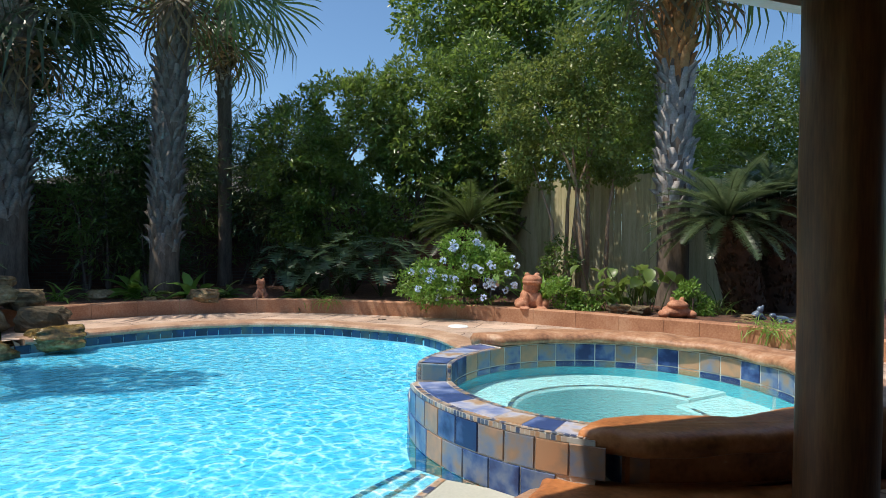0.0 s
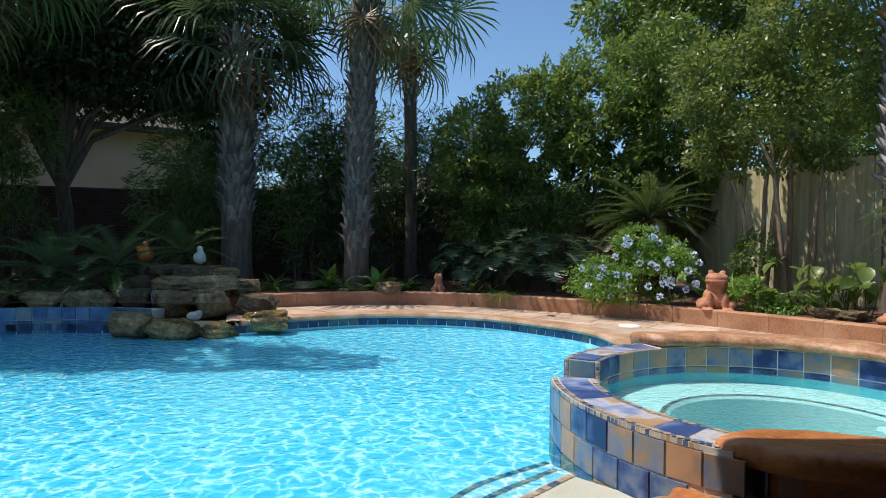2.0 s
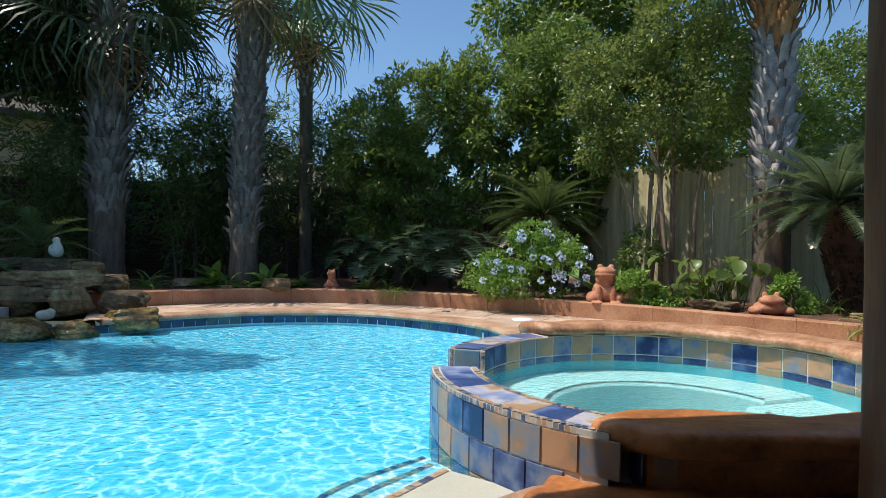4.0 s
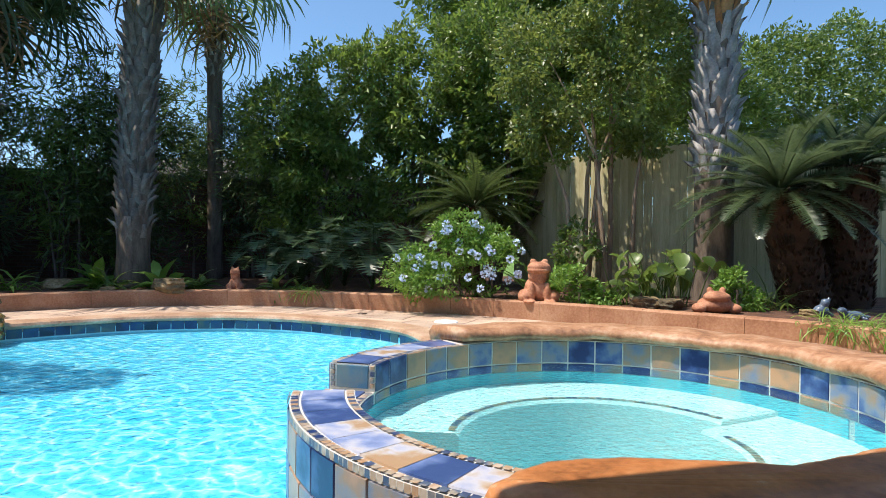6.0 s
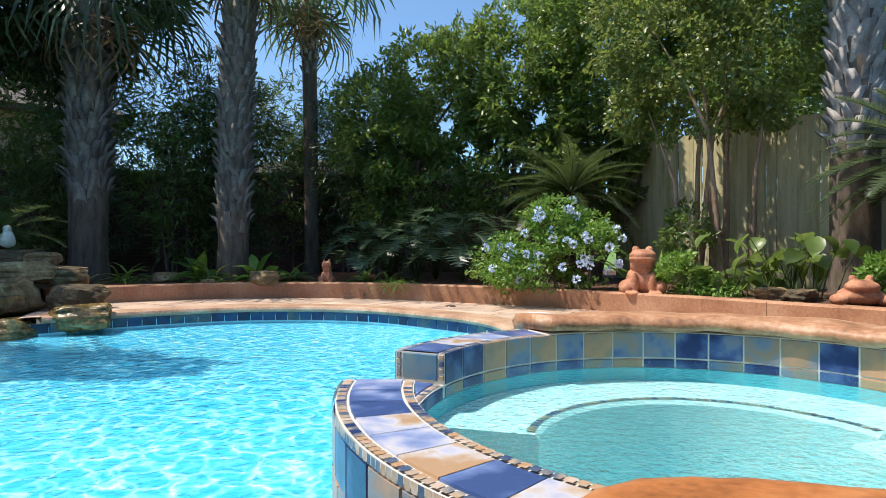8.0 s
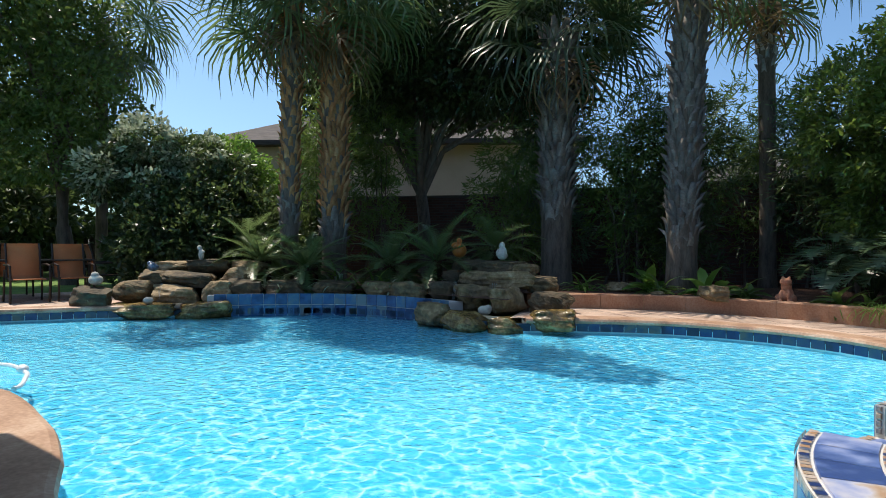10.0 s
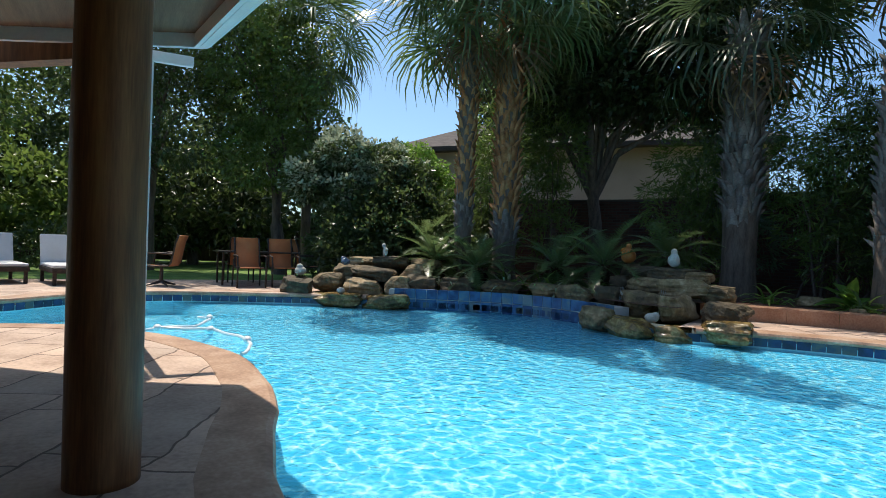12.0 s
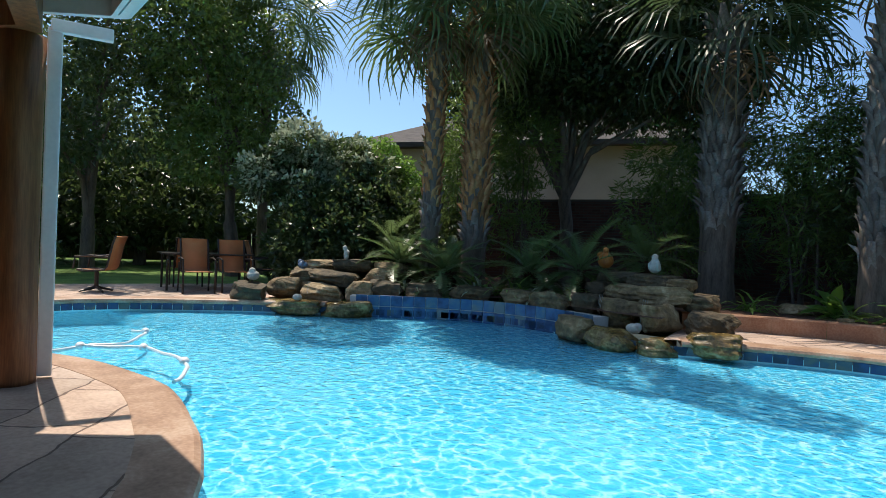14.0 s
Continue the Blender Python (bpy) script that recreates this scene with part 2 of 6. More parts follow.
DARKPLANK = surface("dark fence plank", [(0.0, (0.03, 0.022, 0.018)), (1.0, (0.09, 0.06, 0.045))], 2, 20, 0.9, 0.3, rand=0.3, stretch=(5, 5, 0.5))
BRICK = brickwork("dark red brick", (0.085, 0.04, 0.032), (0.14, 0.065, 0.05), (0.10, 0.085, 0.075))
STUCCO = surface("cream stucco", [(0.0, (0.50, 0.40, 0.30)), (1.0, (0.62, 0.52, 0.41))], 1.2, 60, 0.9, 0.3)
SHINGLE = surface("dark brown shingle", [(0.0, (0.045, 0.038, 0.034)), (1.0, (0.12, 0.10, 0.09))], 3, 30, 0.9, 0.5, stretch=(1, 1, 5))
GLASS_DARK = surface("dark window glass", [(0.0, (0.01, 0.012, 0.015)), (1.0, (0.03, 0.035, 0.04))], 1, 5, 0.06, 0.0)
WOODPOST = surface("stained cedar post", [(0.0, (0.10, 0.035, 0.012)), (0.5, (0.20, 0.08, 0.028)), (1.0, (0.32, 0.14, 0.05))], 2.0, 14, 0.5, 0.35, 0.006, stretch=(8, 8, 0.6))
WHITE = surface("white painted metal", [(0.0, (0.66, 0.68, 0.68)), (1.0, (0.82, 0.83, 0.82))], 2, 30, 0.45, 0.1)
CEIL = surface("stained ceiling boards", [(0.0, (0.12, 0.06, 0.03)), (1.0, (0.24, 0.14, 0.08))], 2, 20, 0.7, 0.3, stretch=(0.5, 8, 1))
BOOT = surface("grey palm boots", [(0.0, (0.10, 0.085, 0.075)), (0.5, (0.26, 0.24, 0.225)), (1.0, (0.50, 0.47, 0.45))], 4, 30, 0.85, 0.6, 0.01, rand=0.35)
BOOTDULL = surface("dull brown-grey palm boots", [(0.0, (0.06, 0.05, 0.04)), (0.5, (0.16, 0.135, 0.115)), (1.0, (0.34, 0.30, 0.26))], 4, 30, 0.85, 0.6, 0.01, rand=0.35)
BOOTBROWN = surface("brown palm boots", [(0.0, (0.13, 0.05, 0.018)), (0.5, (0.36, 0.17, 0.06)), (1.0, (0.55, 0.33, 0.15))], 4, 30, 0.85, 0.6, 0.01, rand=0.35)
BARK = surface("brown bark", [(0.0, (0.06, 0.045, 0.035)), (1.0, (0.20, 0.155, 0.12))], 4, 25, 0.9, 0.7, 0.015, stretch=(3, 3, 0.6))
SMOOTHBARK = surface("smooth tan bark", [(0.0, (0.16, 0.10, 0.06)), (1.0, (0.40, 0.29, 0.19))], 5, 25, 0.7, 0.3, 0.006, stretch=(2, 2, 0.5))
SAGOBARK = surface("dark cycad bark", [(0.0, (0.02, 0.012, 0.008)), (1.0, (0.11, 0.05, 0.025))], 8, 40, 0.95, 1.0, 0.03, rand=0.3)


def leafy(name, lo, hi, rough=0.45, glow=1.6):
    mid = tuple(a * 0.62 + b * 0.38 for a, b in zip(lo, hi))
    return surface(name, [(0.0, lo), (0.55, mid), (1.0, hi)], 1.2, 12, rough, 0.0, rand=0.7, transl=tuple(min(0.9, c * glow) for c in hi))


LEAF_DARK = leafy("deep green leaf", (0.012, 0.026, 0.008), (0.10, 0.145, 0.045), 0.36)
# deep green leaf again, its colour lowered to stand in for shade
LEAF_SHADE = leafy("green leaf darkened for shade", (0.010, 0.022, 0.008), (0.08, 0.115, 0.036), 0.36)
LEAF_HEDGE = leafy("glossy hedge leaf", (0.016, 0.036, 0.008), (0.20, 0.29, 0.055), 0.36)
LEAF_MID = leafy("green leaf", (0.022, 0.048, 0.010), (0.17, 0.25, 0.055), 0.38)
LEAF_LIGHT = leafy("fresh green leaf", (0.06, 0.13, 0.02), (0.22, 0.37, 0.065))
LEAF_OLIVE = leafy("olive rust leaf", (0.028, 0.055, 0.010), (0.22, 0.27, 0.06), 0.4)
LEAF_SILVER = leafy("pale variegated leaf", (0.09, 0.15, 0.06), (0.60, 0.66, 0.48), glow=1.0)
LEAF_BLUE = leafy("blue-green leaf", (0.018, 0.038, 0.020), (0.13, 0.20, 0.10), 0.32)
FROND = leafy("palm frond", (0.03, 0.06, 0.018), (0.16, 0.23, 0.085), 0.35)
# second palm frond, with shade put into its colour
FROND_SHADED = leafy("shaded palm frond", (0.014, 0.032, 0.014), (0.075, 0.115, 0.05), 0.35)
FROND_CYCAD = leafy("grey-green cycad frond", (0.018, 0.036, 0.016), (0.11, 0.155, 0.07), 0.3)
DEADFROND = leafy("dry brown frond", (0.07, 0.045, 0.02), (0.20, 0.14, 0.07))
PETAL = surface("pale blue petal", [(0.0, (0.46, 0.58, 0.85)), (1.0, (0.78, 0.85, 0.95))], 10, 40, 0.6, 0.0, rand=0.5)
TERRACOTTA = surface("weathered terracotta", [(0.0, (0.20, 0.08, 0.045)), (0.5, (0.42, 0.18, 0.10)), (1.0, (0.58, 0.32, 0.2))], 7, 40, 0.8, 0.4, 0.01)
ORANGEGLAZE = surface("orange glazed clay", [(0.0, (0.30, 0.08, 0.02)), (1.0, (0.62, 0.24, 0.05))], 6, 30, 0.35, 0.3)
PALESTONE = surface("pale carved stone", [(0.0, (0.30, 0.30, 0.27)), (1.0, (0.60, 0.58, 0.52))], 9, 40, 0.8, 0.4)
BLUECERAMIC = surface("blue glazed ceramic", [(0.0, (0.03, 0.05, 0.09)), (1.0, (0.16, 0.21, 0.29))], 8, 30, 0.25, 0.2)
SLING = surface("rust sling fabric", [(0.0, (0.36, 0.13, 0.045)), (1.0, (0.52, 0.20, 0.075))], 3, 120, 0.8, 0.3)
BRONZE = surface("bronze painted frame", [(0.0, (0.025, 0.018, 0.014)), (1.0, (0.07, 0.05, 0.04))], 4, 30, 0.4, 0.1, metal=0.4)
WHITESLING = surface("white lounger fabric", [(0.0, (0.62, 0.62, 0.60)), (1.0, (0.80, 0.80, 0.78))], 3, 90, 0.8, 0.3)
WICKER = surface("dark wicker", [(0.0, (0.02, 0.014, 0.01)), (1.0, (0.08, 0.055, 0.04))], 20, 90, 0.8, 0.8)
HOSE = surface("white hose plastic", [(0.0, (0.66, 0.70, 0.72)), (1.0, (0.80, 0.82, 0.83))], 3, 30, 0.4, 0.0)
SPRAY = surface("falling water", [(0.0, (0.25, 0.30, 0.32)), (1.0, (0.5, 0.56, 0.58))], 20, 60, 0.15, 0.2)

# ---------- building helpers ----------
def obj(name, verts, faces, material, parent=None, label="", smooth=False):
    me = bpy.data.meshes.new(name)
    me.from_pydata([tuple(map(float, v)) for v in verts] if not isinstance(verts, np.ndarray) else verts.tolist(), [], faces if isinstance(faces, list) else faces.tolist())
    if smooth:
        me.polygons.foreach_set("use_smooth", [True] * len(me.polygons))
    me.materials.append(material)
    me.update()
    ob = new(name, me)
    if parent:
        ob.parent = parent
    if label:
        ob["label"] = label
    return ob


def part(name, bm, material, parent=None, label="", smooth=False):
    me = bpy.data.meshes.new(name)
    bmesh.ops.recalc_face_normals(bm, faces=bm.faces)
    bm.to_mesh(me)
    bm.free()
    if smooth:
        me.polygons.foreach_set("use_smooth", [True] * len(me.polygons))
    me.materials.append(material)
    ob = new(name, me)
    if parent:
        ob.parent = parent
    if label:
        ob["label"] = label
    return ob


def empty(name, x, y, z, label, category, group="", kind="", rz=0.0):
    ob = new(name)
    ob.matrix_basis = pose(x, y, z, 0, 0, rz)
    return tagged(ob, label, category, group, kind)


def box(bm, cx, cy, cz, sx, sy, sz, m=None, bevel=0.0):
    t = bmesh.new()
    bmesh.ops.create_cube(t, size=1.0, matrix=Matrix.Diagonal((sx, sy, sz, 1)))
    if bevel:
        bmesh.ops.bevel(t, geom=t.edges[:], offset=bevel, segments=2, affect="EDGES", profile=0.6)
    mm = (m or Matrix()) @ Matrix.Translation((cx, cy, cz))
    base = {v: bm.verts.new(mm @ v.co) for v in t.verts}
    for f in t.faces:
        bm.faces.new([base[v] for v in f.verts])
    t.free()
    return bm


def tube(points, radii, sides=10, closed_ends=True):
    """Verts and faces of a tube along points with a radius at each."""
    pts = [Vector(p) for p in points]
    if not hasattr(radii, "__len__"):
        radii = [radii] * len(pts)
    vs, fs, up = [], [], None
    for i, p in enumerate(pts):
        d = (pts[min(i + 1, len(pts) - 1)] - pts[max(i - 1, 0)]).normalized()
        if up is None:
            up = d.orthogonal().normalized()
        up = (up - d * up.dot(d)).normalized()
        si = d.cross(up)
        for k in range(sides):
            a = 2 * math.pi * k / sides
            vs.append(p + (up * math.cos(a) + si * math.sin(a)) * radii[i])
    for i in range(len(pts) - 1):
        for k in range(sides):
            k2 = (k + 1) % sides
            fs.append((i * sides + k, i * sides + k2, (i + 1) * sides + k2, (i + 1) * sides + k))
    if closed_ends:
        fs.append(tuple(range(sides))[::-1])
        fs.append(tuple(range((len(pts) - 1) * sides, len(pts) * sides)))
    return vs, fs


def smooth_path(pts, step=0.25, closed=False):
    """Catmull-Rom through plan points, resampled at about the step."""
    p = [Vector((*q, 0)[:3]) for q in pts]
    n = len(p)
    out = []
    rng = range(n) if closed else range(n - 1)
    for i in rng:
        if closed:
            a, b, c, d = p[(i - 1) % n], p[i], p[(i + 1) % n], p[(i + 2) % n]
        else:
            a, b, c, d = p[max(i - 1, 0)], p[i], p[i + 1], p[min(i + 2, n - 1)]
        k = max(1, int((c - b).length / step))
        for j in range(k):
            t = j / k
            out.append(0.5 * ((2 * b) + (c - a) * t + (2 * a - 5 * b + 4 * c - d) * t * t + (3 * b - a - 3 * c + d) * t ** 3))
    if not closed:
        out.append(p[-1])
    return out


def normals2d(path, closed=False):
    n = len(path)
    res = []
    for i in range(n):
        if closed:
            d = path[(i + 1) % n] - path[i - 1]
        else:
            d = path[min(i + 1, n - 1)] - path[max(i - 1, 0)]
        d = Vector((d.x, d.y, 0)).normalized()
        res.append(Vector((-d.y, d.x, 0)))
    return res


def sweep(path, profile, closed=False):
    """Profile (offset to the left, z) swept along a plan path."""
    ns = normals2d(path, closed)
    vs, fs, m = [], [], len(profile)
    for p, n in zip(path, ns):
        for o, z in profile:
            q = p + n * o
            vs.append((q.x, q.y, z))
    cnt = len(path)
    for i in range(cnt if closed else cnt - 1):
        j = (i + 1) % cnt
        for k in range(m):
            k2 = (k + 1) % m
            fs.append((i * m + k, j * m + k, j * m + k2, i * m + k2))
    if not closed:
        fs.append(tuple(range(m)))
        fs.append(tuple(range((cnt - 1) * m, cnt * m))[::-1])
    return vs, fs


def sheet(name, outer, holes, z, material, parent=None):
    bm = bmesh.new()
    edges = []
    for loop in [outer, *holes]:
        vs = [bm.verts.new((p[0], p[1], z)) for p in loop]
        edges += [bm.edges.new((vs[i], vs[(i + 1) % len(vs)])) for i in range(len(vs))]
    bmesh.ops.triangle_fill(bm, edges=edges, use_beauty=True, use_dissolve=False)
    for f in bm.faces:
        if f.normal.z < 0:
            f.normal_flip()
    me = bpy.data.meshes.new(name)
    bm.to_mesh(me)
    bm.free()
    me.materials.append(material)
    ob = new(name, me)
    if parent:
        ob.parent = parent
    return ob

# ---------- plan ----------
DECK_N, DECK_F, WATER_Z, SOIL_Z = 0.0, 0.08, -0.12, 0.30
C = Vector((2.24, 4.22, 0))                       # middle of the spa
def spa(r, deg):
    return (C.x + r * math.cos(radians(deg)), C.y + r * math.sin(radians(deg)))


NEAR = [(1.28, 2.93), (1.05, 2.88), (0.69, 2.60), (0.34, 2.34), (0.0, 2.10), (-0.3, 1.86), (-0.64, 1.74), (-1.12, 1.76), (-1.76, 1.90), (-2.36, 2.04), (-3.0, 2.12), (-4.0, 2.09),
        (-4.73, 1.86), (-5.45, 1.50), (-6.27, 0.76), (-6.55, 0.10), (-6.85, -0.7), (-7.4, -1.4), (-8.1, -1.5), (-8.6, -1.0)]
FAR = [(-8.6, -1.0), (-8.75, -0.3), (-9.25, 0.15), (-9.75, 0.8), (-10.0, 2.0), (-9.4, 3.85), (-8.4, 5.7), (-7.3, 7.2), (-6.1, 7.7), (-4.8, 7.7), (-3.9, 7.8), (-3.2, 8.45),
       (-2.2, 9.1), (-1.1, 9.3), (-0.2, 9.12), (0.55, 8.62), (1.15, 8.1), (1.42, 7.5), (1.52, 6.7), (1.48, 5.78)]
near_path, far_path = smooth_path(NEAR, 0.2), smooth_path(FAR, 0.2)
arc = [Vector((*spa(1.68, a), 0)) for a in range(118, 233, 4)]
pool_loop = near_path[:-1] + far_path + arc
BEDWALL = [(-4.5, 9.0), (-4.0, 9.6), (-2.8, 10.3), (-1.3, 10.55), (-0.1, 10.35), (0.6, 10.05), (1.6, 9.6), (2.69, 8.95), (3.8, 7.98), (4.66, 7.1), (5.22, 6.45), (5.8, 5.5), (6.2, 4.6)]
bed_path = smooth_path(BEDWALL, 0.15)

# ---------- ground, decks, basin ----------
ground_hole = [(-8.9, -1.9), (-11.2, 0.4), (-11.2, 4.2), (-9.1, 6.6), (-7.2, 8.0), (-4.4, 8.6), (-2.0, 9.4), (1.2, 9.2), (4.2, 6.4), (4.3, 2.6), (1.4, 2.1), (-0.4, 1.3), (-3, 1.6), (-5.4, 1.0), (-6.5, -1.6)]
tagged(sheet("ground", [(-900, -900), (900, -900), (900, 900), (-900, 900)], [ground_hole], -0.03, GRASS), "sunlit green lawn running out to the trees", "lawn", kind="structure")
tagged(sheet("lawn", [(-30, -8), (-13.0, -8), (-13.0, 7.5), (-30, 9)], [], 0.065, GRASS), "mown green lawn beside the pool deck", "lawn", kind="structure")
deck_near = tagged(sheet("pavement", [tuple(p)[:2] for p in near_path] + [(-8.6, -7), (10, -7), (10, 2.93), (3.5, 3.12), (2.6, 2.82)], [], DECK_N, PAVING), "stamped concrete patio with pressed stone pattern", "patio", kind="structure")
far_right = [tuple(p)[:2] for p in smooth_path(FAR[10:], 0.2)] + [spa(1.66, a) for a in range(114, -41, -8)] + [(10, 2.92), (10, 4.4)] + [tuple(p)[:2] for p in reversed(bed_path)]
tagged(sheet("pavement_far", far_right, [], DECK_F, PAVING), "sunlit tan stamped concrete pool deck", "deck", kind="structure")
far_left = [tuple(p)[:2] for p in smooth_path(FAR[:6], 0.2)] + [(-10.6, 6.3), (-13.0, 7.2), (-13.0, -7), (-8.6, -7.0)]
tagged(sheet("pavement_left", far_left, [], DECK_F, PAVING), "pale stamped concrete deck beside the lawn", "deck", kind="structure")

vs, fs = [], []
n = len(pool_loop)
for p in pool_loop:
    vs += [(p.x, p.y, -0.03), (p.x, p.y, -0.33)]
fs = [(2 * i, 2 * i + 1, 2 * ((i + 1) % n) + 1, 2 * ((i + 1) % n)) for i in range(n)]
# the far wall runs into the floor in a shallow cove
cove = smooth_path(FAR[4:-1], 0.2)
cn = normals2d(cove)
cv, cf = [], []
for i, (p, q) in enumerate(zip(cove, cn)):
    near_end = min(1.0, i / 8, (len(cove) - 1 - i) / 14)
    cv += [tuple(p - q * o * near_end + Vector((0, 0, z))) for o, z in ((-0.01, -0.135), (0.25, -0.15), (0.55, -0.20), (0.85, -0.27), (1.1, -0.331))]
for i in range(len(cove) - 1):
    cf += [(5 * i + k, 5 * i + k + 1, 5 * i + k + 6, 5 * i + k + 5) for k in range(4)]
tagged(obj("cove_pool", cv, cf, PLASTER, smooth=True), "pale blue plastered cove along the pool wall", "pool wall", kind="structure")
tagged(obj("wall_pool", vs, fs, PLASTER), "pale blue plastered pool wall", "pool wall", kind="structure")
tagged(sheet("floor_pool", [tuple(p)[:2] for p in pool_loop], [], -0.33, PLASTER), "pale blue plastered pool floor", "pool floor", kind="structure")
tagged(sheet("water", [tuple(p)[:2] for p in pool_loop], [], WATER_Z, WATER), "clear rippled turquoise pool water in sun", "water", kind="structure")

# coping with a rounded nose along both banks
def coping(name, path, top, label):
    prof = [(0.30, top - 0.05), (0.30, top + 0.004), (0.0, top + 0.006), (-0.035, top - 0.006), (-0.05, top - 0.035), (-0.035, top - 0.065), (0.0, top - 0.075)]
    vs, fs = sweep(path, prof)
    return tagged(obj(name, vs, fs, COPING, smooth=False), label, "coping", kind="structure")


def ripple(path, amp, seed):
    ns = normals2d(path)
    return [p + q * (noise.noise(Vector((p.x * 2.1, p.y * 2.1, seed))) * amp) for p, q in zip(path, ns)]


raised = [i for i, p in enumerate(far_path) if -8.9 < p.x < -3.6 and p.y > 5.2]
rip_far = ripple(far_path, 0.02, 3)
coping("coping_left", rip_far[:raised[0]], DECK_F, "tan cast pool coping with worn rounded nose")
coping("coping_far", rip_far[raised[-1]:], DECK_F, "tan cast pool coping with worn rounded nose")
coping("coping_near", ripple(near_path, 0.02, 7), DECK_N, "tan stamped pool coping with rounded nose")

# shallow entry steps by the near bank
entry_edges = [([(-0.45, 1.88), (-0.2, 2.3), (0.01, 2.61), (0.3, 2.98), (0.62, 3.40)], -0.112),
               ([(-0.85, 1.80), (-0.62, 2.02), (-0.40, 2.36), (-0.21, 2.61), (-0.02, 2.87), (0.17, 3.18), (0.36, 3.41), (0.54, 3.62)], -0.165),
               ([(-1.42, 1.83), (-1.07, 2.0), (-0.8, 2.13), (-0.6, 2.33), (-0.42, 2.53), (-0.29, 2.7), (-0.11, 3.03), (0.08, 3.38), (0.5, 3.80)], -0.190)]
steps = []
for pts, z in entry_edges:
    edge = smooth_path(pts, 0.08)
    loop = [tuple(p)[:2] for p in near_path if p.x > pts[0][0]] + [tuple(p)[:2] for p in edge]
    st = empty("pool_step", 0, 0, 0, "white plaster pool entry step edged in mosaic", "pool step", "entry steps", "structure")
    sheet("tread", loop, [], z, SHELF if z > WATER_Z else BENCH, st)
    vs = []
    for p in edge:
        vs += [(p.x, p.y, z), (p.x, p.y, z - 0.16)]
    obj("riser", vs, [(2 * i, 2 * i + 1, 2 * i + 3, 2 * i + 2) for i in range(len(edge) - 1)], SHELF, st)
    steps.append((st, edge[::-1], z))

# ---------- spa ----------
def ring(a0, a1, prof, step=3, name="", mat=None, parent=None, wob=0.0, seed=0.0, smooth=False):
    """Profile (radius, z) turned about the spa's middle from a0 to a1 degrees."""
    k = max(2, int(abs(a1 - a0) / step) + 1)
    m = len(prof)
    vs, fs = [], []
    for i in range(k):
        a = a0 + (a1 - a0) * i / (k - 1)
        for j, (r, z) in enumerate(prof):
            d = wob * noise.noise(Vector((a * 0.07, r * 3, seed + z * 4)))
            e = wob * 0.5 * noise.noise(Vector((a * 0.09, r * 2.1, seed + 9)))
            x, y = spa(r + d, a)
            vs.append((x, y, z + e))
    for i in range(k - 1):
        for j in range(m):
            j2 = (j + 1) % m
            fs.append((i * m + j, (i + 1) * m + j, (i + 1) * m + j2, i * m + j2))
    fs += [tuple(range(m)), tuple(range((k - 1) * m, k * m))[::-1]]
    return obj(name, vs, fs, mat, parent, smooth=smooth)


RIM, SPILL, NOTCH, SPA_WATER = 0.31, 0.288, 0.15, 0.12
spa_thing = empty("spa", C.x, C.y, 0, "round raised spa faced in blue and tan glazed tile", "spa", kind="structure")
inv = Matrix.Translation((-C.x, -C.y, 0))
def under_spa(ob):
    ob.parent = spa_thing
    ob.matrix_parent_inverse = inv
    return ob


under_spa(ring(118, 158, [(1.37, -0.75), (1.37, RIM - 0.012), (1.665, RIM - 0.012), (1.665, -1.2)], name="high_rim", mat=GROUT))
under_spa(ring(180, 238, [(1.37, -0.75), (1.37, SPILL - 0.012), (1.68, SPILL - 0.012), (1.68, -1.2)], name="low_rim", mat=GROUT))
under_spa(ring(158, 180, [(1.37, -0.75), (1.37, NOTCH - 0.012), (1.68, NOTCH - 0.012), (1.68, -1.2)], name="spillway", mat=GROUT))
under_spa(ring(-60, 118, [(1.37, -0.75), (1.37, RIM - 0.002), (1.66, RIM - 0.002), (1.66, -0.2)], name="back_wall", mat=GROUT))
under_spa(ring(238, 300, [(1.37, -0.75), (1.37, 0.19), (1.41, 0.19), (1.41, -0.2)], name="front_wall", mat=GROUT))
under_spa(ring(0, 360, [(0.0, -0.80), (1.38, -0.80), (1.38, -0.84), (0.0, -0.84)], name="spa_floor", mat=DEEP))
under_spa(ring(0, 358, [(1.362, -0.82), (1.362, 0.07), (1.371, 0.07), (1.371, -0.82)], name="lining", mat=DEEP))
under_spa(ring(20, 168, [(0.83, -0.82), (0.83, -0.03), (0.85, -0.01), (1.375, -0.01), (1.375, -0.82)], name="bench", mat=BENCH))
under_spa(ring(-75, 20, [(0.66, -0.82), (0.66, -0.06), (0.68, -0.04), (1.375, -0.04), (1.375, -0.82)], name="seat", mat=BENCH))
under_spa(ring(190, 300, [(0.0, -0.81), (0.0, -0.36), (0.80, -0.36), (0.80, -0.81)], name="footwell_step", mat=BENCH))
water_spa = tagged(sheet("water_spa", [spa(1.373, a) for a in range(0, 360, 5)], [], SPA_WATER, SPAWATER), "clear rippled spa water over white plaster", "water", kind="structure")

cap = tagged(ring(-62, 118, [(1.33, RIM + 0.01), (1.31, RIM + 0.045), (1.34, RIM + 0.085), (1.40, RIM + 0.10), (1.62, RIM + 0.10), (1.78, RIM + 0.085), (1.83, RIM + 0.03), (1.80, RIM - 0.02), (1.72, 0.05), (1.64, 0.05), (1.63, RIM)],
                  step=2, name="spa_coping", mat=CAPSTONE, wob=0.035, seed=5, smooth=True), "weathered orange stone cap curving behind the spa", "coping", kind="structure")

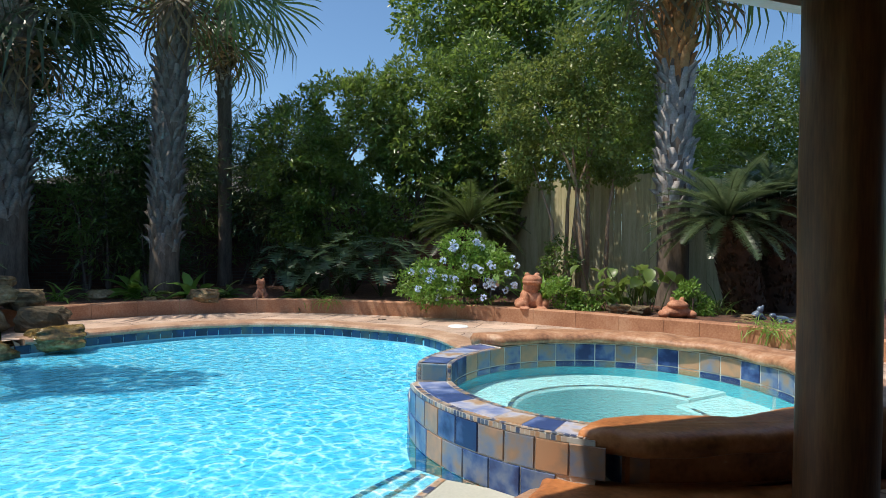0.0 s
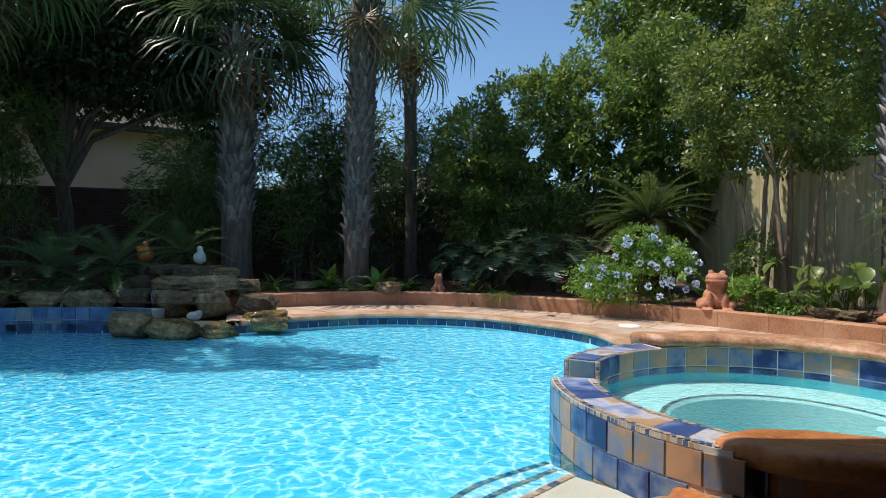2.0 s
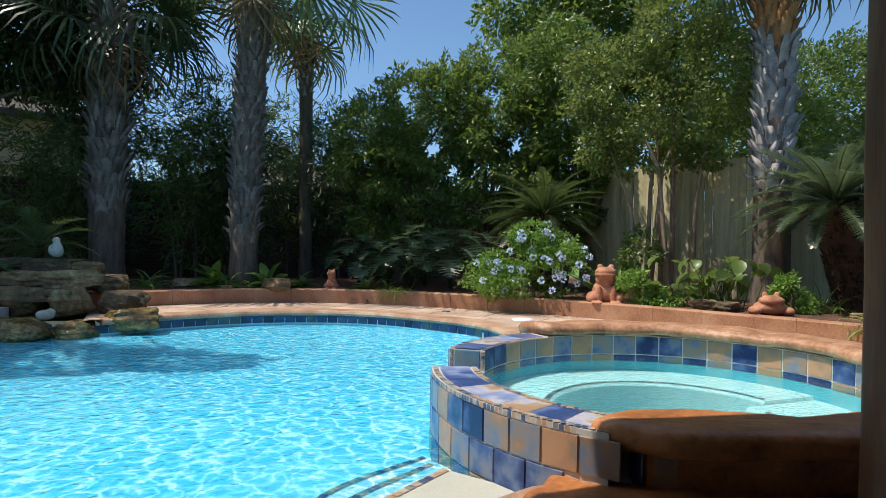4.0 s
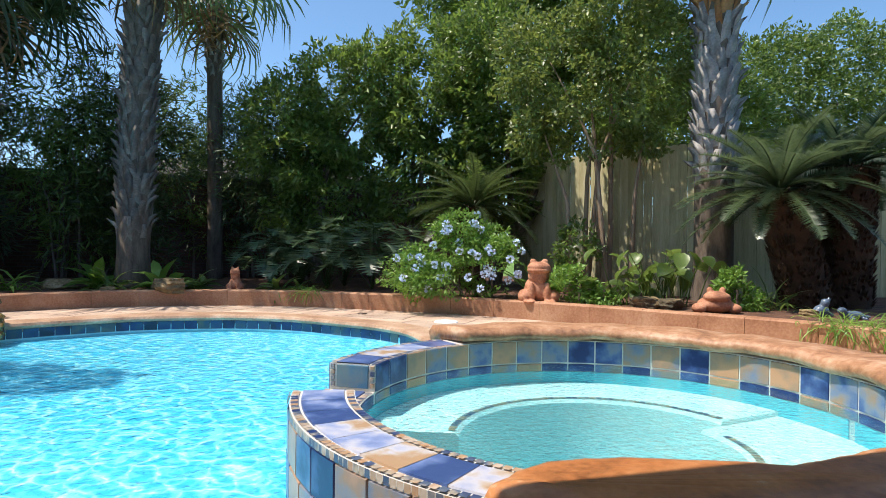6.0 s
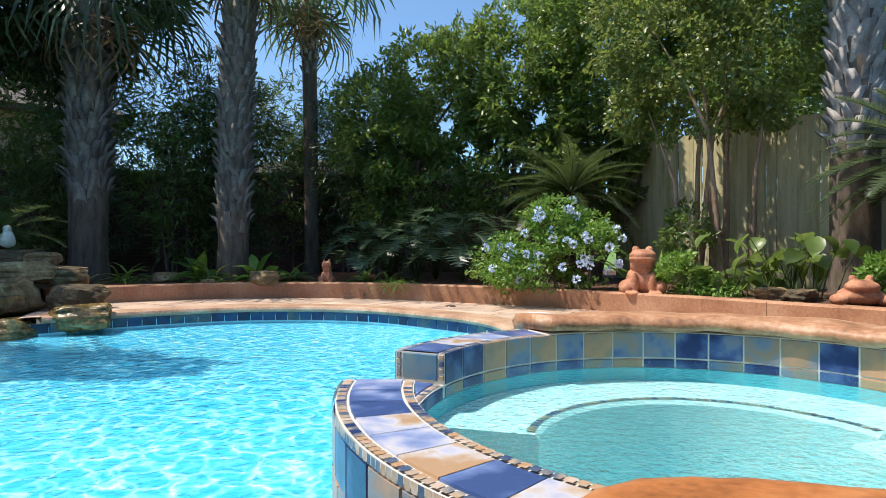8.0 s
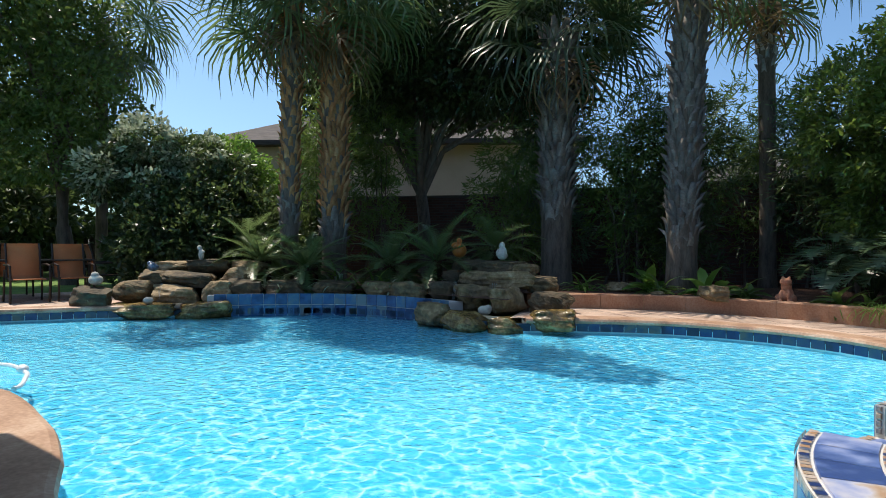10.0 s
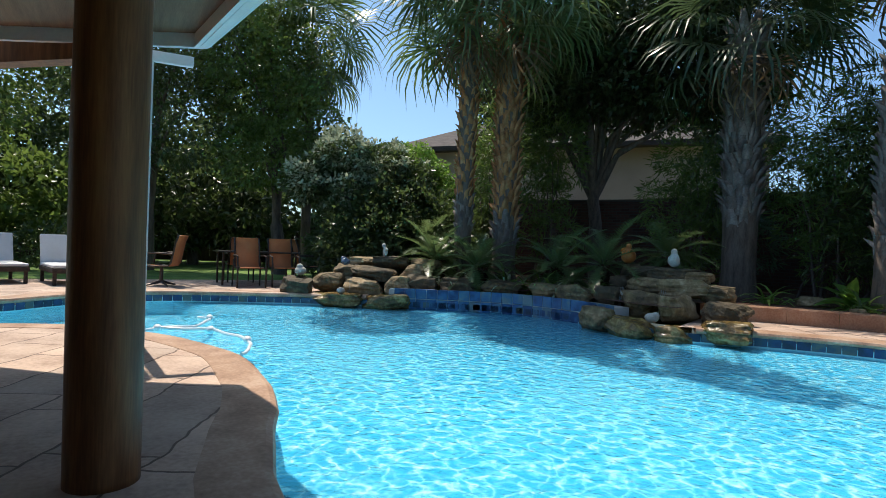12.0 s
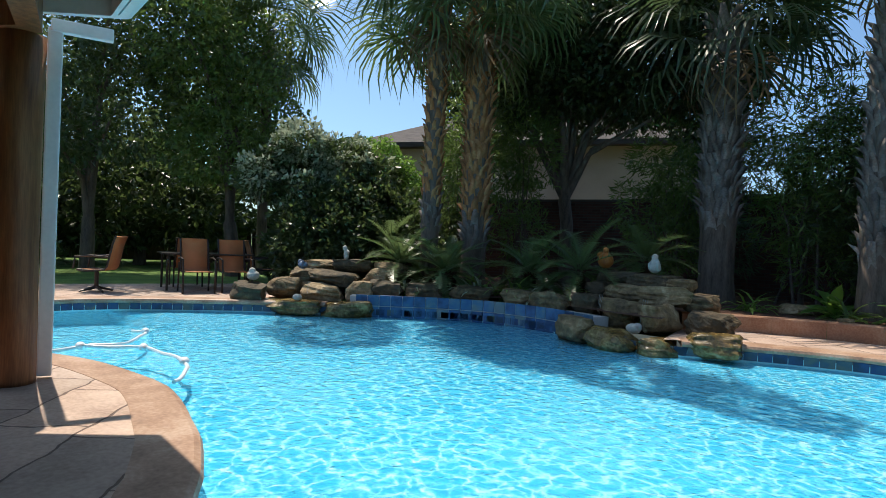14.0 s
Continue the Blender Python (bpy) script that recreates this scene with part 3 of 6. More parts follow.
def fixed(ob):
    bm = bmesh.new(); bm.from_mesh(ob.data); bmesh.ops.recalc_face_normals(bm, faces=bm.faces); bm.to_mesh(ob.data); bm.free()
    return ob


# thick stained slab on the patio side of the spa
def stone_block(name, points, z0, z1, label):
    outline = smooth_path(points, 0.06, True)
    ns = normals2d(outline, True)
    t = z1 - z0
    levels = [(0.035, z0), (0.012, z0 + t * 0.12), (0.0, z0 + t * 0.4), (0.008, z0 + t * 0.7), (0.03, z0 + t * 0.91), (0.07, z1 - 0.001), (0.1, z1)]
    vs, fs = [], []
    for off, z in levels:
        for p, q in zip(outline, ns):
            w = 0.03 * noise.noise(Vector((p.x * 5, p.y * 5, z * 5))) + 0.012 * noise.noise(Vector((p.x * 17, p.y * 17, z * 9)))
            vs.append((p.x + q.x * -(off + w), p.y + q.y * -(off + w), z + 0.012 * noise.noise(Vector((p.x * 4, p.y * 4, 8)))))
    k = len(outline)
    for l in range(len(levels) - 1):
        for i in range(k):
            j = (i + 1) % k
            fs.append((l * k + i, l * k + j, (l + 1) * k + j, (l + 1) * k + i))
    fs += [tuple(range(k)), tuple(range((len(levels) - 1) * k, len(levels) * k))[::-1]]
    return tagged(fixed(obj(name, vs, fs, SLAB, smooth=True)), label, "stone slab", kind="structure")


stone_block("stone_slab", [(1.28, 2.88), (1.35, 2.98), (1.46, 3.06), (1.62, 3.12), (2.0, 3.07), (2.4, 3.02), (2.8, 3.14), (3.2, 3.28), (3.6, 3.38), (3.9, 3.15), (3.8, 2.86), (3.1, 2.70), (2.4, 2.66), (1.8, 2.64), (1.58, 2.67), (1.40, 2.77)], 0.20, 0.326, "thick orange stained stone slab with chipped rounded edge")
stone_block("coping_block", [(0.96, 2.72), (1.06, 2.9), (1.2, 2.97), (1.5, 2.86), (2.2, 2.76), (3.0, 2.78), (3.3, 2.68), (3.0, 2.6), (2.2, 2.56), (1.6, 2.53), (1.2, 2.55), (1.02, 2.62)], -0.04, 0.04, "orange stained coping stone at the foot of the spa")
tagged(obj("wall_slab", *sweep([Vector((1.52, 2.79, 0)), Vector((2.4, 2.75, 0)), Vector((3.1, 2.79, 0)), Vector((3.8, 2.95, 0))], [(0.0, 0.0), (0.0, 0.22), (0.25, 0.22), (0.25, 0.0)]), SLAB), "stained base wall under the spa slab", "wall", kind="structure")

# ---------- house side: roof, posts, gutter ----------
EDGE = [(-8.6, -4.6), (-5.1, -0.2), (-4.08, 1.72), (-2.9, 1.88), (-1.2, 2.15), (0.1, 2.60), (4.0, 3.15), (10, 3.6)]
roof_poly = EDGE + [(10, -7.2), (-8.6, -7.2)]
def slab_prism(name, poly, z0, z1, material, parent=None):
    k = len(poly)
    vs = [(x, y, z0) for x, y in poly] + [(x, y, z1) for x, y in poly]
    fs = [tuple(range(k))[::-1], tuple(range(k, 2 * k))] + [(i, (i + 1) % k, k + (i + 1) % k, k + i) for i in range(k)]
    ob = obj(name, vs, fs, material, parent)
    bm = bmesh.new(); bm.from_mesh(ob.data); bmesh.ops.recalc_face_normals(bm, faces=bm.faces); bm.to_mesh(ob.data); bm.free()
    return ob


tagged(slab_prism("ceiling", roof_poly, 2.84, 2.92, CEIL), "stained board ceiling of the covered patio", "ceiling", kind="structure")
tagged(slab_prism("roof", [(x - 0.02, y + 0.02) for x, y in roof_poly], 2.925, 3.07, SHINGLE), "shingled patio roof", "roof", kind="structure")
beam_path = [Vector((x, y - 0.55, 0)) for x, y in [(-8.2, -2.6), (-4.3, 1.72), (-1.2, 1.66), (2.36, 2.98), (9.5, 3.4)]]
tagged(obj("beam", *sweep(beam_path, [(-0.09, 2.58), (-0.09, 2.84), (0.09, 2.84), (0.09, 2.58)]), WOODPOST), "dark stained beam under the patio roof", "beam", kind="structure")
gut = [Vector((x, y, 0)) for x, y in EDGE]
gutter = empty("gutter", -4.15, 1.75, 2.720, "white painted roof gutter with downspout", "gutter", kind="structure")
gi = Matrix.Translation((4.15, -1.75, -2.720))
def under_gutter(ob):
    ob.parent = gutter
    ob.matrix_parent_inverse = gi
    return ob


under_gutter(obj("trough", *sweep(gut, [(0.0, 2.740), (0.0, 2.920), (0.012, 2.920), (0.012, 2.780), (0.05, 2.754), (0.10, 2.770), (0.125, 2.860), (0.125, 2.920), (0.14, 2.920), (0.14, 2.840), (0.11, 2.760), (0.06, 2.735)]), WHITE))
under_gutter(obj("fascia", *sweep([p + Vector((0, -0.04, 0)) for p in gut], [(-0.02, 2.720), (-0.02, 2.940), (0.02, 2.940), (0.02, 2.720)]), WHITE))
bm = bmesh.new()
box(bm, -4.60, 1.32, 1.36, 0.075, 0.10, 2.68, bevel=0.012)
box(bm, -4.58, 1.50, 2.720, 0.07, 0.42, 0.10, bevel=0.012)
under_gutter(part("downspout", bm, WHITE))


def post(x, y, r):
    th = empty("porch_post", x, y, 0, "round dark stained cedar porch post on patio", "post", "porch posts", "structure")
    zs = [0.0, 0.03, 0.5, 1.0, 1.5, 2.0, 2.58]
    vs, fs = tube([(0.006 * math.sin(z * 3), 0.006 * math.cos(z * 2), z) for z in zs], [r * (1 + 0.01 * math.sin(z * 5)) for z in zs], 32)
    obj("shaft", vs, fs, WOODPOST, th, smooth=False).data.polygons.foreach_set("use_smooth", [True] * (len(zs) - 1) * 32 + [False] * 2)
    return th


post(2.28, 2.235, 0.17)
post(-1.29, 1.11, 0.147)
post(-4.50, 1.12, 0.15)
tagged(slab_prism("wall_house", [(-9, -7.0), (10, -7.0), (10, -7.25), (-9, -7.25)], 0, 2.9, STUCCO), "cream stucco house wall behind the patio", "wall", kind="structure")
tagged(slab_prism("wall_east", [(9.8, -7.0), (10, -7.0), (10, 1.5), (9.8, 1.5)], 0, 2.75, STUCCO), "cream stucco side wall of the patio", "wall", kind="structure")

# ---------- bed, walls and fences ----------
soil_loop = [tuple(p + q * 0.12)[:2] for p, q in zip(bed_path, normals2d(bed_path))] + [(14, 4.5), (14, 16), (-16, 16), (-16, 7.6), (-11.0, 6.2), (-9.6, 6.0), (-8.4, 6.4), (-7.0, 7.6), (-5.8, 7.95), (-4.8, 7.9), (-4.1, 8.0)]
tagged(sheet("bed_soil", soil_loop, [], SOIL_Z, SOIL), "dark bark mulch of the planting bed", "mulch", kind="structure")


def wall_strip(name, pts, z0, z1, thick, material, label, cat):
    th = empty(name, 0, 0, 0, label, cat, kind="structure")
    for (x0, y0), (x1, y1) in zip(pts[:-1], pts[1:]):
        d = Vector((x1 - x0, y1 - y0, 0)); L = d.length; d.normalize(); q = Vector((-d.y, d.x, 0)) * thick / 2
        a, b = Vector((x0, y0, 0)), Vector((x1, y1, 0))
        c = [a - q, b - q, b + q, a + q]
        vs = [(p.x, p.y, z0) for p in c] + [(p.x, p.y, z1) for p in c]
        ob = obj("panel", vs, [(0, 1, 5, 4), (2, 3, 7, 6), (1, 2, 6, 5), (3, 0, 4, 7), (4, 5, 6, 7)], material, th)
        uv = ob.data.uv_layers.new(name="UVMap")
        for poly in ob.data.polygons:
            for li in poly.loop_indices:
                v = ob.data.vertices[ob.data.loops[li].vertex_index].co
                uv.data[li].uv = ((Vector((v.x, v.y, 0)) - a).dot(d), v.z)
        cp = [a - q * 1.25, b - q * 1.25, b + q * 1.25, a + q * 1.25]
        vs = [(p.x, p.y, z1 + 0.002) for p in cp] + [(p.x, p.y, z1 + 0.07) for p in cp]
        obj("cap", vs, [(3, 2, 1, 0), (0, 1, 5, 4), (2, 3, 7, 6), (1, 2, 6, 5), (3, 0, 4, 7), (4, 5, 6, 7)], material, th)
    return th


wall_strip("wall_brick", [(-19, 8.6), (-13.1, 11.4), (-9.8, 13.4), (-6.4, 13.9), (-2.0, 14.8), (3.8, 15.0)], 0.0, 2.43, 0.2, BRICK, "dark red brick garden wall in shade", "brick wall")


def plank_fence(name, a, b, top, base, material, label, w=0.145):
    th = empty(name, a[0], a[1], base, label, "fence", kind="structure", rz=math.degrees(math.atan2(b[1] - a[1], b[0] - a[0])))
    L = math.hypot(b[0] - a[0], b[1] - a[1])
    h = top - base
    me = None
    for i in range(int(L / w)):
        if me is None:
            g = 0.0015
            prof = [(g, 0), (w - g, 0), (w - g, h - 0.03), (w - 0.035, h), (0.035, h), (g, h - 0.03)]
            vs = [(x, -0.009, z) for x, z in prof] + [(x, 0.009, z) for x, z in prof]
            fs = [(0, 1, 2, 3, 4, 5), (11, 10, 9, 8, 7, 6)] + [(k, 6 + k, 6 + (k + 1) % 6, (k + 1) % 6) for k in range(6)]
            ob = obj("plank", vs, fs, material, th)
            me = ob.data
        else:
            ob = new("plank", me); ob.parent = th
        ob.matrix_basis = pose(i * w, random.uniform(-0.006, 0.006), random.uniform(-0.015, 0.012), 0, random.uniform(-0.4, 0.4), 0)
    bm = bmesh.new()
    box(bm, L / 2, 0.035, h * 0.2, L, 0.04, 0.09); box(bm, L / 2, 0.035, h * 0.8, L, 0.04, 0.09)
    part("rail", bm, material, th)
    return th


plank_fence("fence_cedar", (3.66, 12.6), (6.0, 9.35), 2.66, SOIL_Z, PLANK, "weathered grey cedar plank fence with green stain")
plank_fence("fence_side", (6.05, 9.4), (11.6, 10.1), 2.58, SOIL_Z, PLANK, "weathered cedar plank fence behind the cycads")
plank_fence("fence_far", (-30, -9), (-25.0, 8.0), 1.9, 0.0, DARKPLANK, "dark brown plank fence beyond the lawn", 0.3)
plank_fence("fence_back", (-25, 8.0), (-18.8, 8.6), 1.9, 0.0, DARKPLANK, "dark brown plank fence beyond the lawn", 0.3)
# raised tiled edge of the pool between the rock falls
edge = [p for p in far_path if -8.7 < p.x < -4.9 and p.y > 5.4]
tagged(obj("wall_raised", *sweep(edge, [(0.006, -0.3), (0.006, 0.22), (0.3, 0.22), (0.3, -0.3)]), GROUT), "low raised tiled pool wall between the rock falls", "wall", kind="structure")
tagged(obj("lid", *tube([(1.84, 8.5, DECK_F), (1.84, 8.5, DECK_F + 0.008), (1.84, 8.5, DECK_F + 0.016)], [0.155, 0.15, 0.135], 28), WHITE), "round white skimmer lid set in the deck", "lid")
tagged(obj("drain_cover", *tube([(0.78, 9.4, DECK_F), (0.78, 9.4, DECK_F + 0.01)], [0.07, 0.06], 20), BRONZE), "small dark round drain cover in the deck", "drain cover")

# ---------- plant helpers ----------
rng = np.random.default_rng(11)


def fast(name, verts, tris, material, parent=None, label=""):
    """One mesh from arrays of verts (n,3) and triangles (m,3)."""
    me = bpy.data.meshes.new(name)
    me.vertices.add(len(verts)); me.vertices.foreach_set("co", np.asarray(verts, np.float32).ravel())
    me.loops.add(len(tris) * 3); me.loops.foreach_set("vertex_index", np.asarray(tris, np.int32).ravel())
    me.polygons.add(len(tris)); me.polygons.foreach_set("loop_start", np.arange(0, len(tris) * 3, 3, dtype=np.int32))
    me.update(calc_edges=True)
    me.materials.append(material)
    ob = new(name, me)
    if parent:
        ob.parent = parent
    if label:
        ob["label"] = label
    return ob


def unit(a):
    return a / (np.linalg.norm(a, axis=-1, keepdims=True) + 1e-9)


def leaf_mesh(pos, axis, length, ratio):
    """Folded pointed leaves: four verts and two triangles each."""
    n = len(pos)
    axis = unit(axis)
    side = unit(np.cross(axis, rng.normal(size=(n, 3))))
    up = np.cross(side, axis)
    L = np.asarray(length).reshape(-1, 1) * np.ones((n, 1))
    w = L * ratio * 0.5
    v = np.stack([pos, pos + axis * L * 0.45 + side * w + up * w * 0.35, pos + axis * L, pos + axis * L * 0.45 - side * w + up * w * 0.35], 1).reshape(-1, 3)
    i = np.arange(n)[:, None] * 4
    t = np.concatenate([i + [0, 1, 2], i + [0, 2, 3]], 1).reshape(-1, 3)
    return v, t


def join(meshes):
    vs, ts, k = [], [], 0
    for v, t in meshes:
        vs.append(np.asarray(v, float)); ts.append(np.asarray(t) + k); k += len(v)
    return np.concatenate(vs), np.concatenate(ts)


def tri_tube(points, radii, sides=7):
    v, f = tube(points, radii, sides, False)
    t = []
    for a, b, c, d in f:
        t += [(a, b, c), (a, c, d)]
    return np.array([tuple(p) for p in v]), np.array(t)


def crown(clumps, count, length, ratio=0.5, droop=0.2, gap=0.0, seed=0.0):
    """Leaves near the skin of ellipsoid clumps, in sprays, with gaps where the noise is low."""
    vol = np.array([c[3] * c[4] * c[5] for c in clumps]) ** 0.67
    share = (count * vol / vol.sum()).astype(int)
    P, A = [], []
    for (x, y, z, a, b, c), k in zip(clumps, share):
        d = unit(rng.normal(size=(k, 3)))
        r = 1 - np.abs(rng.normal(0, 0.17, size=(k, 1)))
        lump = 1 + 0.16 * np.sin(d[:, :1] * 7 + seed + x) * np.cos(d[:, 1:2] * 6 + y) + 0.12 * np.sin(d[:, 2:] * 9 + x * 3)
        p = d * r * lump * [a, b, c] + [x, y, z]
        if gap:
            keep = np.array([noise.noise(Vector(q) * 1.9) for q in p]) > gap - 0.6
            p, d = p[keep], d[keep]
        P.append(p); A.append(d)
    P, A = np.concatenate(P), np.concatenate(A)
    A = A * 0.7 + rng.normal(size=A.shape) * 0.6 + [0, 0, -droop]
    return leaf_mesh(P, A, length * rng.uniform(0.6, 1.25, len(P)), ratio)


def limbs(base, tips, r0, fork=0.45):
    """Trunk to a fork, then limbs to the tips."""
    base = np.array(base, float)
    out = []
    for k, tip in enumerate(tips):
        tip = np.array(tip, float)
        mid = base * (1 - fork) + np.array([base[0] * 0.6 + tip[0] * 0.4, base[1] * 0.6 + tip[1] * 0.4, tip[2]]) * fork
        jog = rng.normal(0, 0.05, 3) * np.linalg.norm(tip - base) * 0.4
        pts = [base + rng.normal(0, 0.01, 3), base * 0.6 + mid * 0.4 + jog * 0.4, mid + jog * 0.5, mid * 0.45 + tip * 0.55 + jog, tip]
        out.append(tri_tube(pts, [r0, r0 * 0.75, r0 * 0.55, r0 * 0.35, r0 * 0.12]))
    return join(out)


def tree(name, base, clumps, count, length, material, label, category="tree", r0=0.12, ratio=0.5, bark=None, droop=0.2, gap=0.12, stems=1, group="", seed=0.0, fork=0.45):
    th = empty(name, *base, label, category, group)
    rel = [(x - base[0], y - base[1], z - base[2], a, b, c) for x, y, z, a, b, c in clumps]
    tops = [(x, y, z) for x, y, z, *_ in rel]
    if stems == 1:
        mid = np.mean(np.array(tops), axis=0)
        hh = max(0.25, min(z for _, _, z in tops) * fork)
        top = np.array([mid[0] * 0.25, mid[1] * 0.25, hh])
        v, t = tri_tube([(0, 0, -0.03), top * [0.2, 0.35, 0.33], top * [0.65, 0.5, 0.7], top], [r0 * 1.15, r0, r0 * 0.92, r0 * 0.85], 10)
        fast("trunk", v, t, bark or BARK, th)
        for tip in tops:
            v, t = limbs(top - [0, 0, 0.04], [tip], r0 * 0.62, 0.5)
            fast("limb", v, t, bark or BARK, th)
    else:
        for r in range(stems):
            q = 0.22 * math.sqrt(r)
            v, t = limbs((q * math.cos(r * 2.4), q * math.sin(r * 2.4) * 0.7, -0.03), [tops[r % len(tops)]], r0, 0.6)
            fast("stem", v, t, bark or BARK, th)
    v, t = crown(rel, count, length, ratio, droop, gap, seed)
    fast("crown", v, t, material, th)
    return th


def fan_leaf(blades, size, sag):
    """A palmate fan in the local frame: petiole along +x, blades spread about its end."""
    out = []
    pet = size * 0.9
    v, t = tri_tube([(0, 0, 0), (pet * 0.5, 0, pet * 0.06), (pet, 0, 0)], [0.018, 0.014, 0.01], 4)
    out.append((v, t))
    for k in range(blades):
        a = radians(-105 + 210 * k / (blades - 1)) + rng.normal(0, 0.03)
        L = size * (1.0 - 0.25 * abs(a) / 1.9) * rng.uniform(0.88, 1.08)
        d, q = np.array([math.cos(a), math.sin(a), 0]), np.array([-math.sin(a), math.cos(a), 0])
        w = 0.024 * size
        b0 = np.array([pet, 0, 0])
        s = abs(math.sin(a)) * 0.25
        p1, p2, p3 = b0 + d * L * 0.55 + [0, 0, 0.05 * L - s * L * 0.3], b0 + d * L * 0.85 + [0, 0, -sag * L * 0.12 - s * L * 0.5], b0 + d * L * 1.02 + [0, 0, -sag * L * 0.4 - s * L * 0.7]
        v = np.array([b0 - q * w * 0.2, b0 + q * w * 0.2, p1 + q * w, p1 - q * w, p2 + q * w * 0.7, p2 - q * w * 0.7, p3])
        out.append((v, np.array([(0, 1, 2), (0, 2, 3), (3, 2, 4), (3, 4, 5), (5, 4, 6)])))
    return join(out)


def placed(mesh, yaw, tilt, at, roll=0.0):
    """Turn a local mesh (along +x): roll about x, tilt up, yaw, then move."""
    v, t = mesh
    m = np.array((Matrix.Rotation(yaw, 3, "Z") @ Matrix.Rotation(-tilt, 3, "Y") @ Matrix.Rotation(roll, 3, "X")))
    return v @ m.T + at, t


def palm(x, y, top, r, label, fans=34, size=0.95, lean=(0, 0), grey_to=None, base_z=SOIL_Z, low=-0.9, dead=4, boots_from=0.9, husk=None, frond=None):
    th = empty("palm_tree", x, y, base_z, label, "palm tree", "fan palms")
    h = top - base_z
    at = lambda z: np.array([lean[0] * (z / h) ** 2, lean[1] * (z / h) ** 2, z])
    zs = np.linspace(-0.02, h, 12)
    v, t = tri_tube([at(max(z, 0)) + [0, 0, min(z, 0)] for z in zs], [r * (0.82 if z > 0.3 else 0.95) * 0.9 for z in zs], 16)
    fast("trunk", v, t, BARK, th)
    grey, brown = [], []
    turn = 0.0
    z = boots_from
    while z < h:
        turn += 2.39996
        for s in (0.0,):
            a = turn + rng.normal(0, 0.12)
            d, q = np.array([math.cos(a), math.sin(a), 0]), np.array([-math.sin(a), math.cos(a), 0])
            L, w, o = rng.uniform(0.22, 0.38) * (r / 0.3), rng.uniform(0.05, 0.085) * (r / 0.3), r * 0.70
            c = at(z)
            b0, b1 = c + d * o, c + d * (o + rng.uniform(0.02, 0.055)) + [0, 0, L * 0.6]
            tip = c + d * (o + rng.uniform(0.055, 0.15) * r / 0.3) + q * rng.normal(0, 0.04) + [0, 0, L]
            vv = np.array([b0 - q * w, b0 + q * w, b1 + q * w * 0.8, b1 - q * w * 0.8, tip + q * w * 0.45, tip - q * w * 0.45, c + d * o * 0.8 + [0, 0, L * 0.75]])
            tt = np.array([(0, 1, 2), (0, 2, 3), (3, 2, 4), (3, 4, 5), (5, 4, 6), (0, 3, 6), (3, 5, 6), (1, 6, 2), (2, 6, 4)])
            (grey if grey_to is None or z < grey_to + rng.normal(0, 0.12) else brown).append((vv, tt))
        z += 0.023 * (0.3 / r)
    if grey:
        fast("bark_husk", *join(grey), husk or BOOT, th, "grey cross-hatched leaf bases")
    if brown:
        fast("bark_husk", *join(brown), BOOTBROWN, th, "fresh brown leaf bases")
    hub = at(h)
    green, dry = [], []
    for k in range(fans):
        u = (k + 0.5) / fans
        tilt = 1.35 - (1.35 - low) * u ** 0.8 + rng.normal(0, 0.1)
        leaf = fan_leaf(20, size * rng.uniform(0.85, 1.1), 0.8 + rng.uniform(0, 0.6))
        green.append(placed(leaf, k * 2.39996 + rng.normal(0, 0.15), tilt, hub + [0, 0, 0.15 * (1 - u)], rng.normal(0, 0.35)))
    for k in range(dead):
        leaf = fan_leaf(14, size * 0.8, 1.6)
        dry.append(placed(leaf, rng.uniform(0, 6.28), low - 0.35, hub - [0, 0, 0.1], rng.normal(0, 0.4)))
    fast("crown", *join(green), frond or FROND, th)
    if dry:
        fast("dead_fronds", *join(dry), DEADFROND, th, "dry hanging brown fronds")
    return th


def feather(length, leaflet, pairs, arch, width=0.009):
    """A pinnate frond along +x, arching down."""
    s = np.linspace(0, 1, 9)
    cx = length * np.sin(s * arch) / arch
    cz = -length * (1 - np.cos(s * arch)) / arch
    out = [tri_tube(list(zip(cx, np.zeros(9), cz)), np.linspace(0.012, 0.004, 9), 4)]
    u = np.repeat(np.linspace(0.14, 0.99, pairs), 2)
    side = np.tile([1, -1], pairs)
    p = np.stack([np.interp(u, s, cx), 0 * u, np.interp(u, s, cz)], 1)
    ang = u * arch
    L = leaflet * np.sin(np.pi * np.clip(u * 0.86 + 0.12, 0, 1)) ** 0.6
    d = np.stack([np.cos(ang) * 0.55, side * 0.8, -np.sin(ang) * 0.55 + 0.28], 1)
    d = unit(d + rng.normal(0, 0.05, d.shape))
    t0 = np.stack([np.cos(ang), 0 * u, -np.sin(ang)], 1) * width
    tip = p + d * L[:, None] + [0, 0, -0.01]
    v = np.stack([p - t0, p + t0, tip], 1).reshape(-1, 3)
    i = np.arange(len(u))[:, None] * 3
    out.append((v, (i + [0, 1, 2])))
    return join(out)


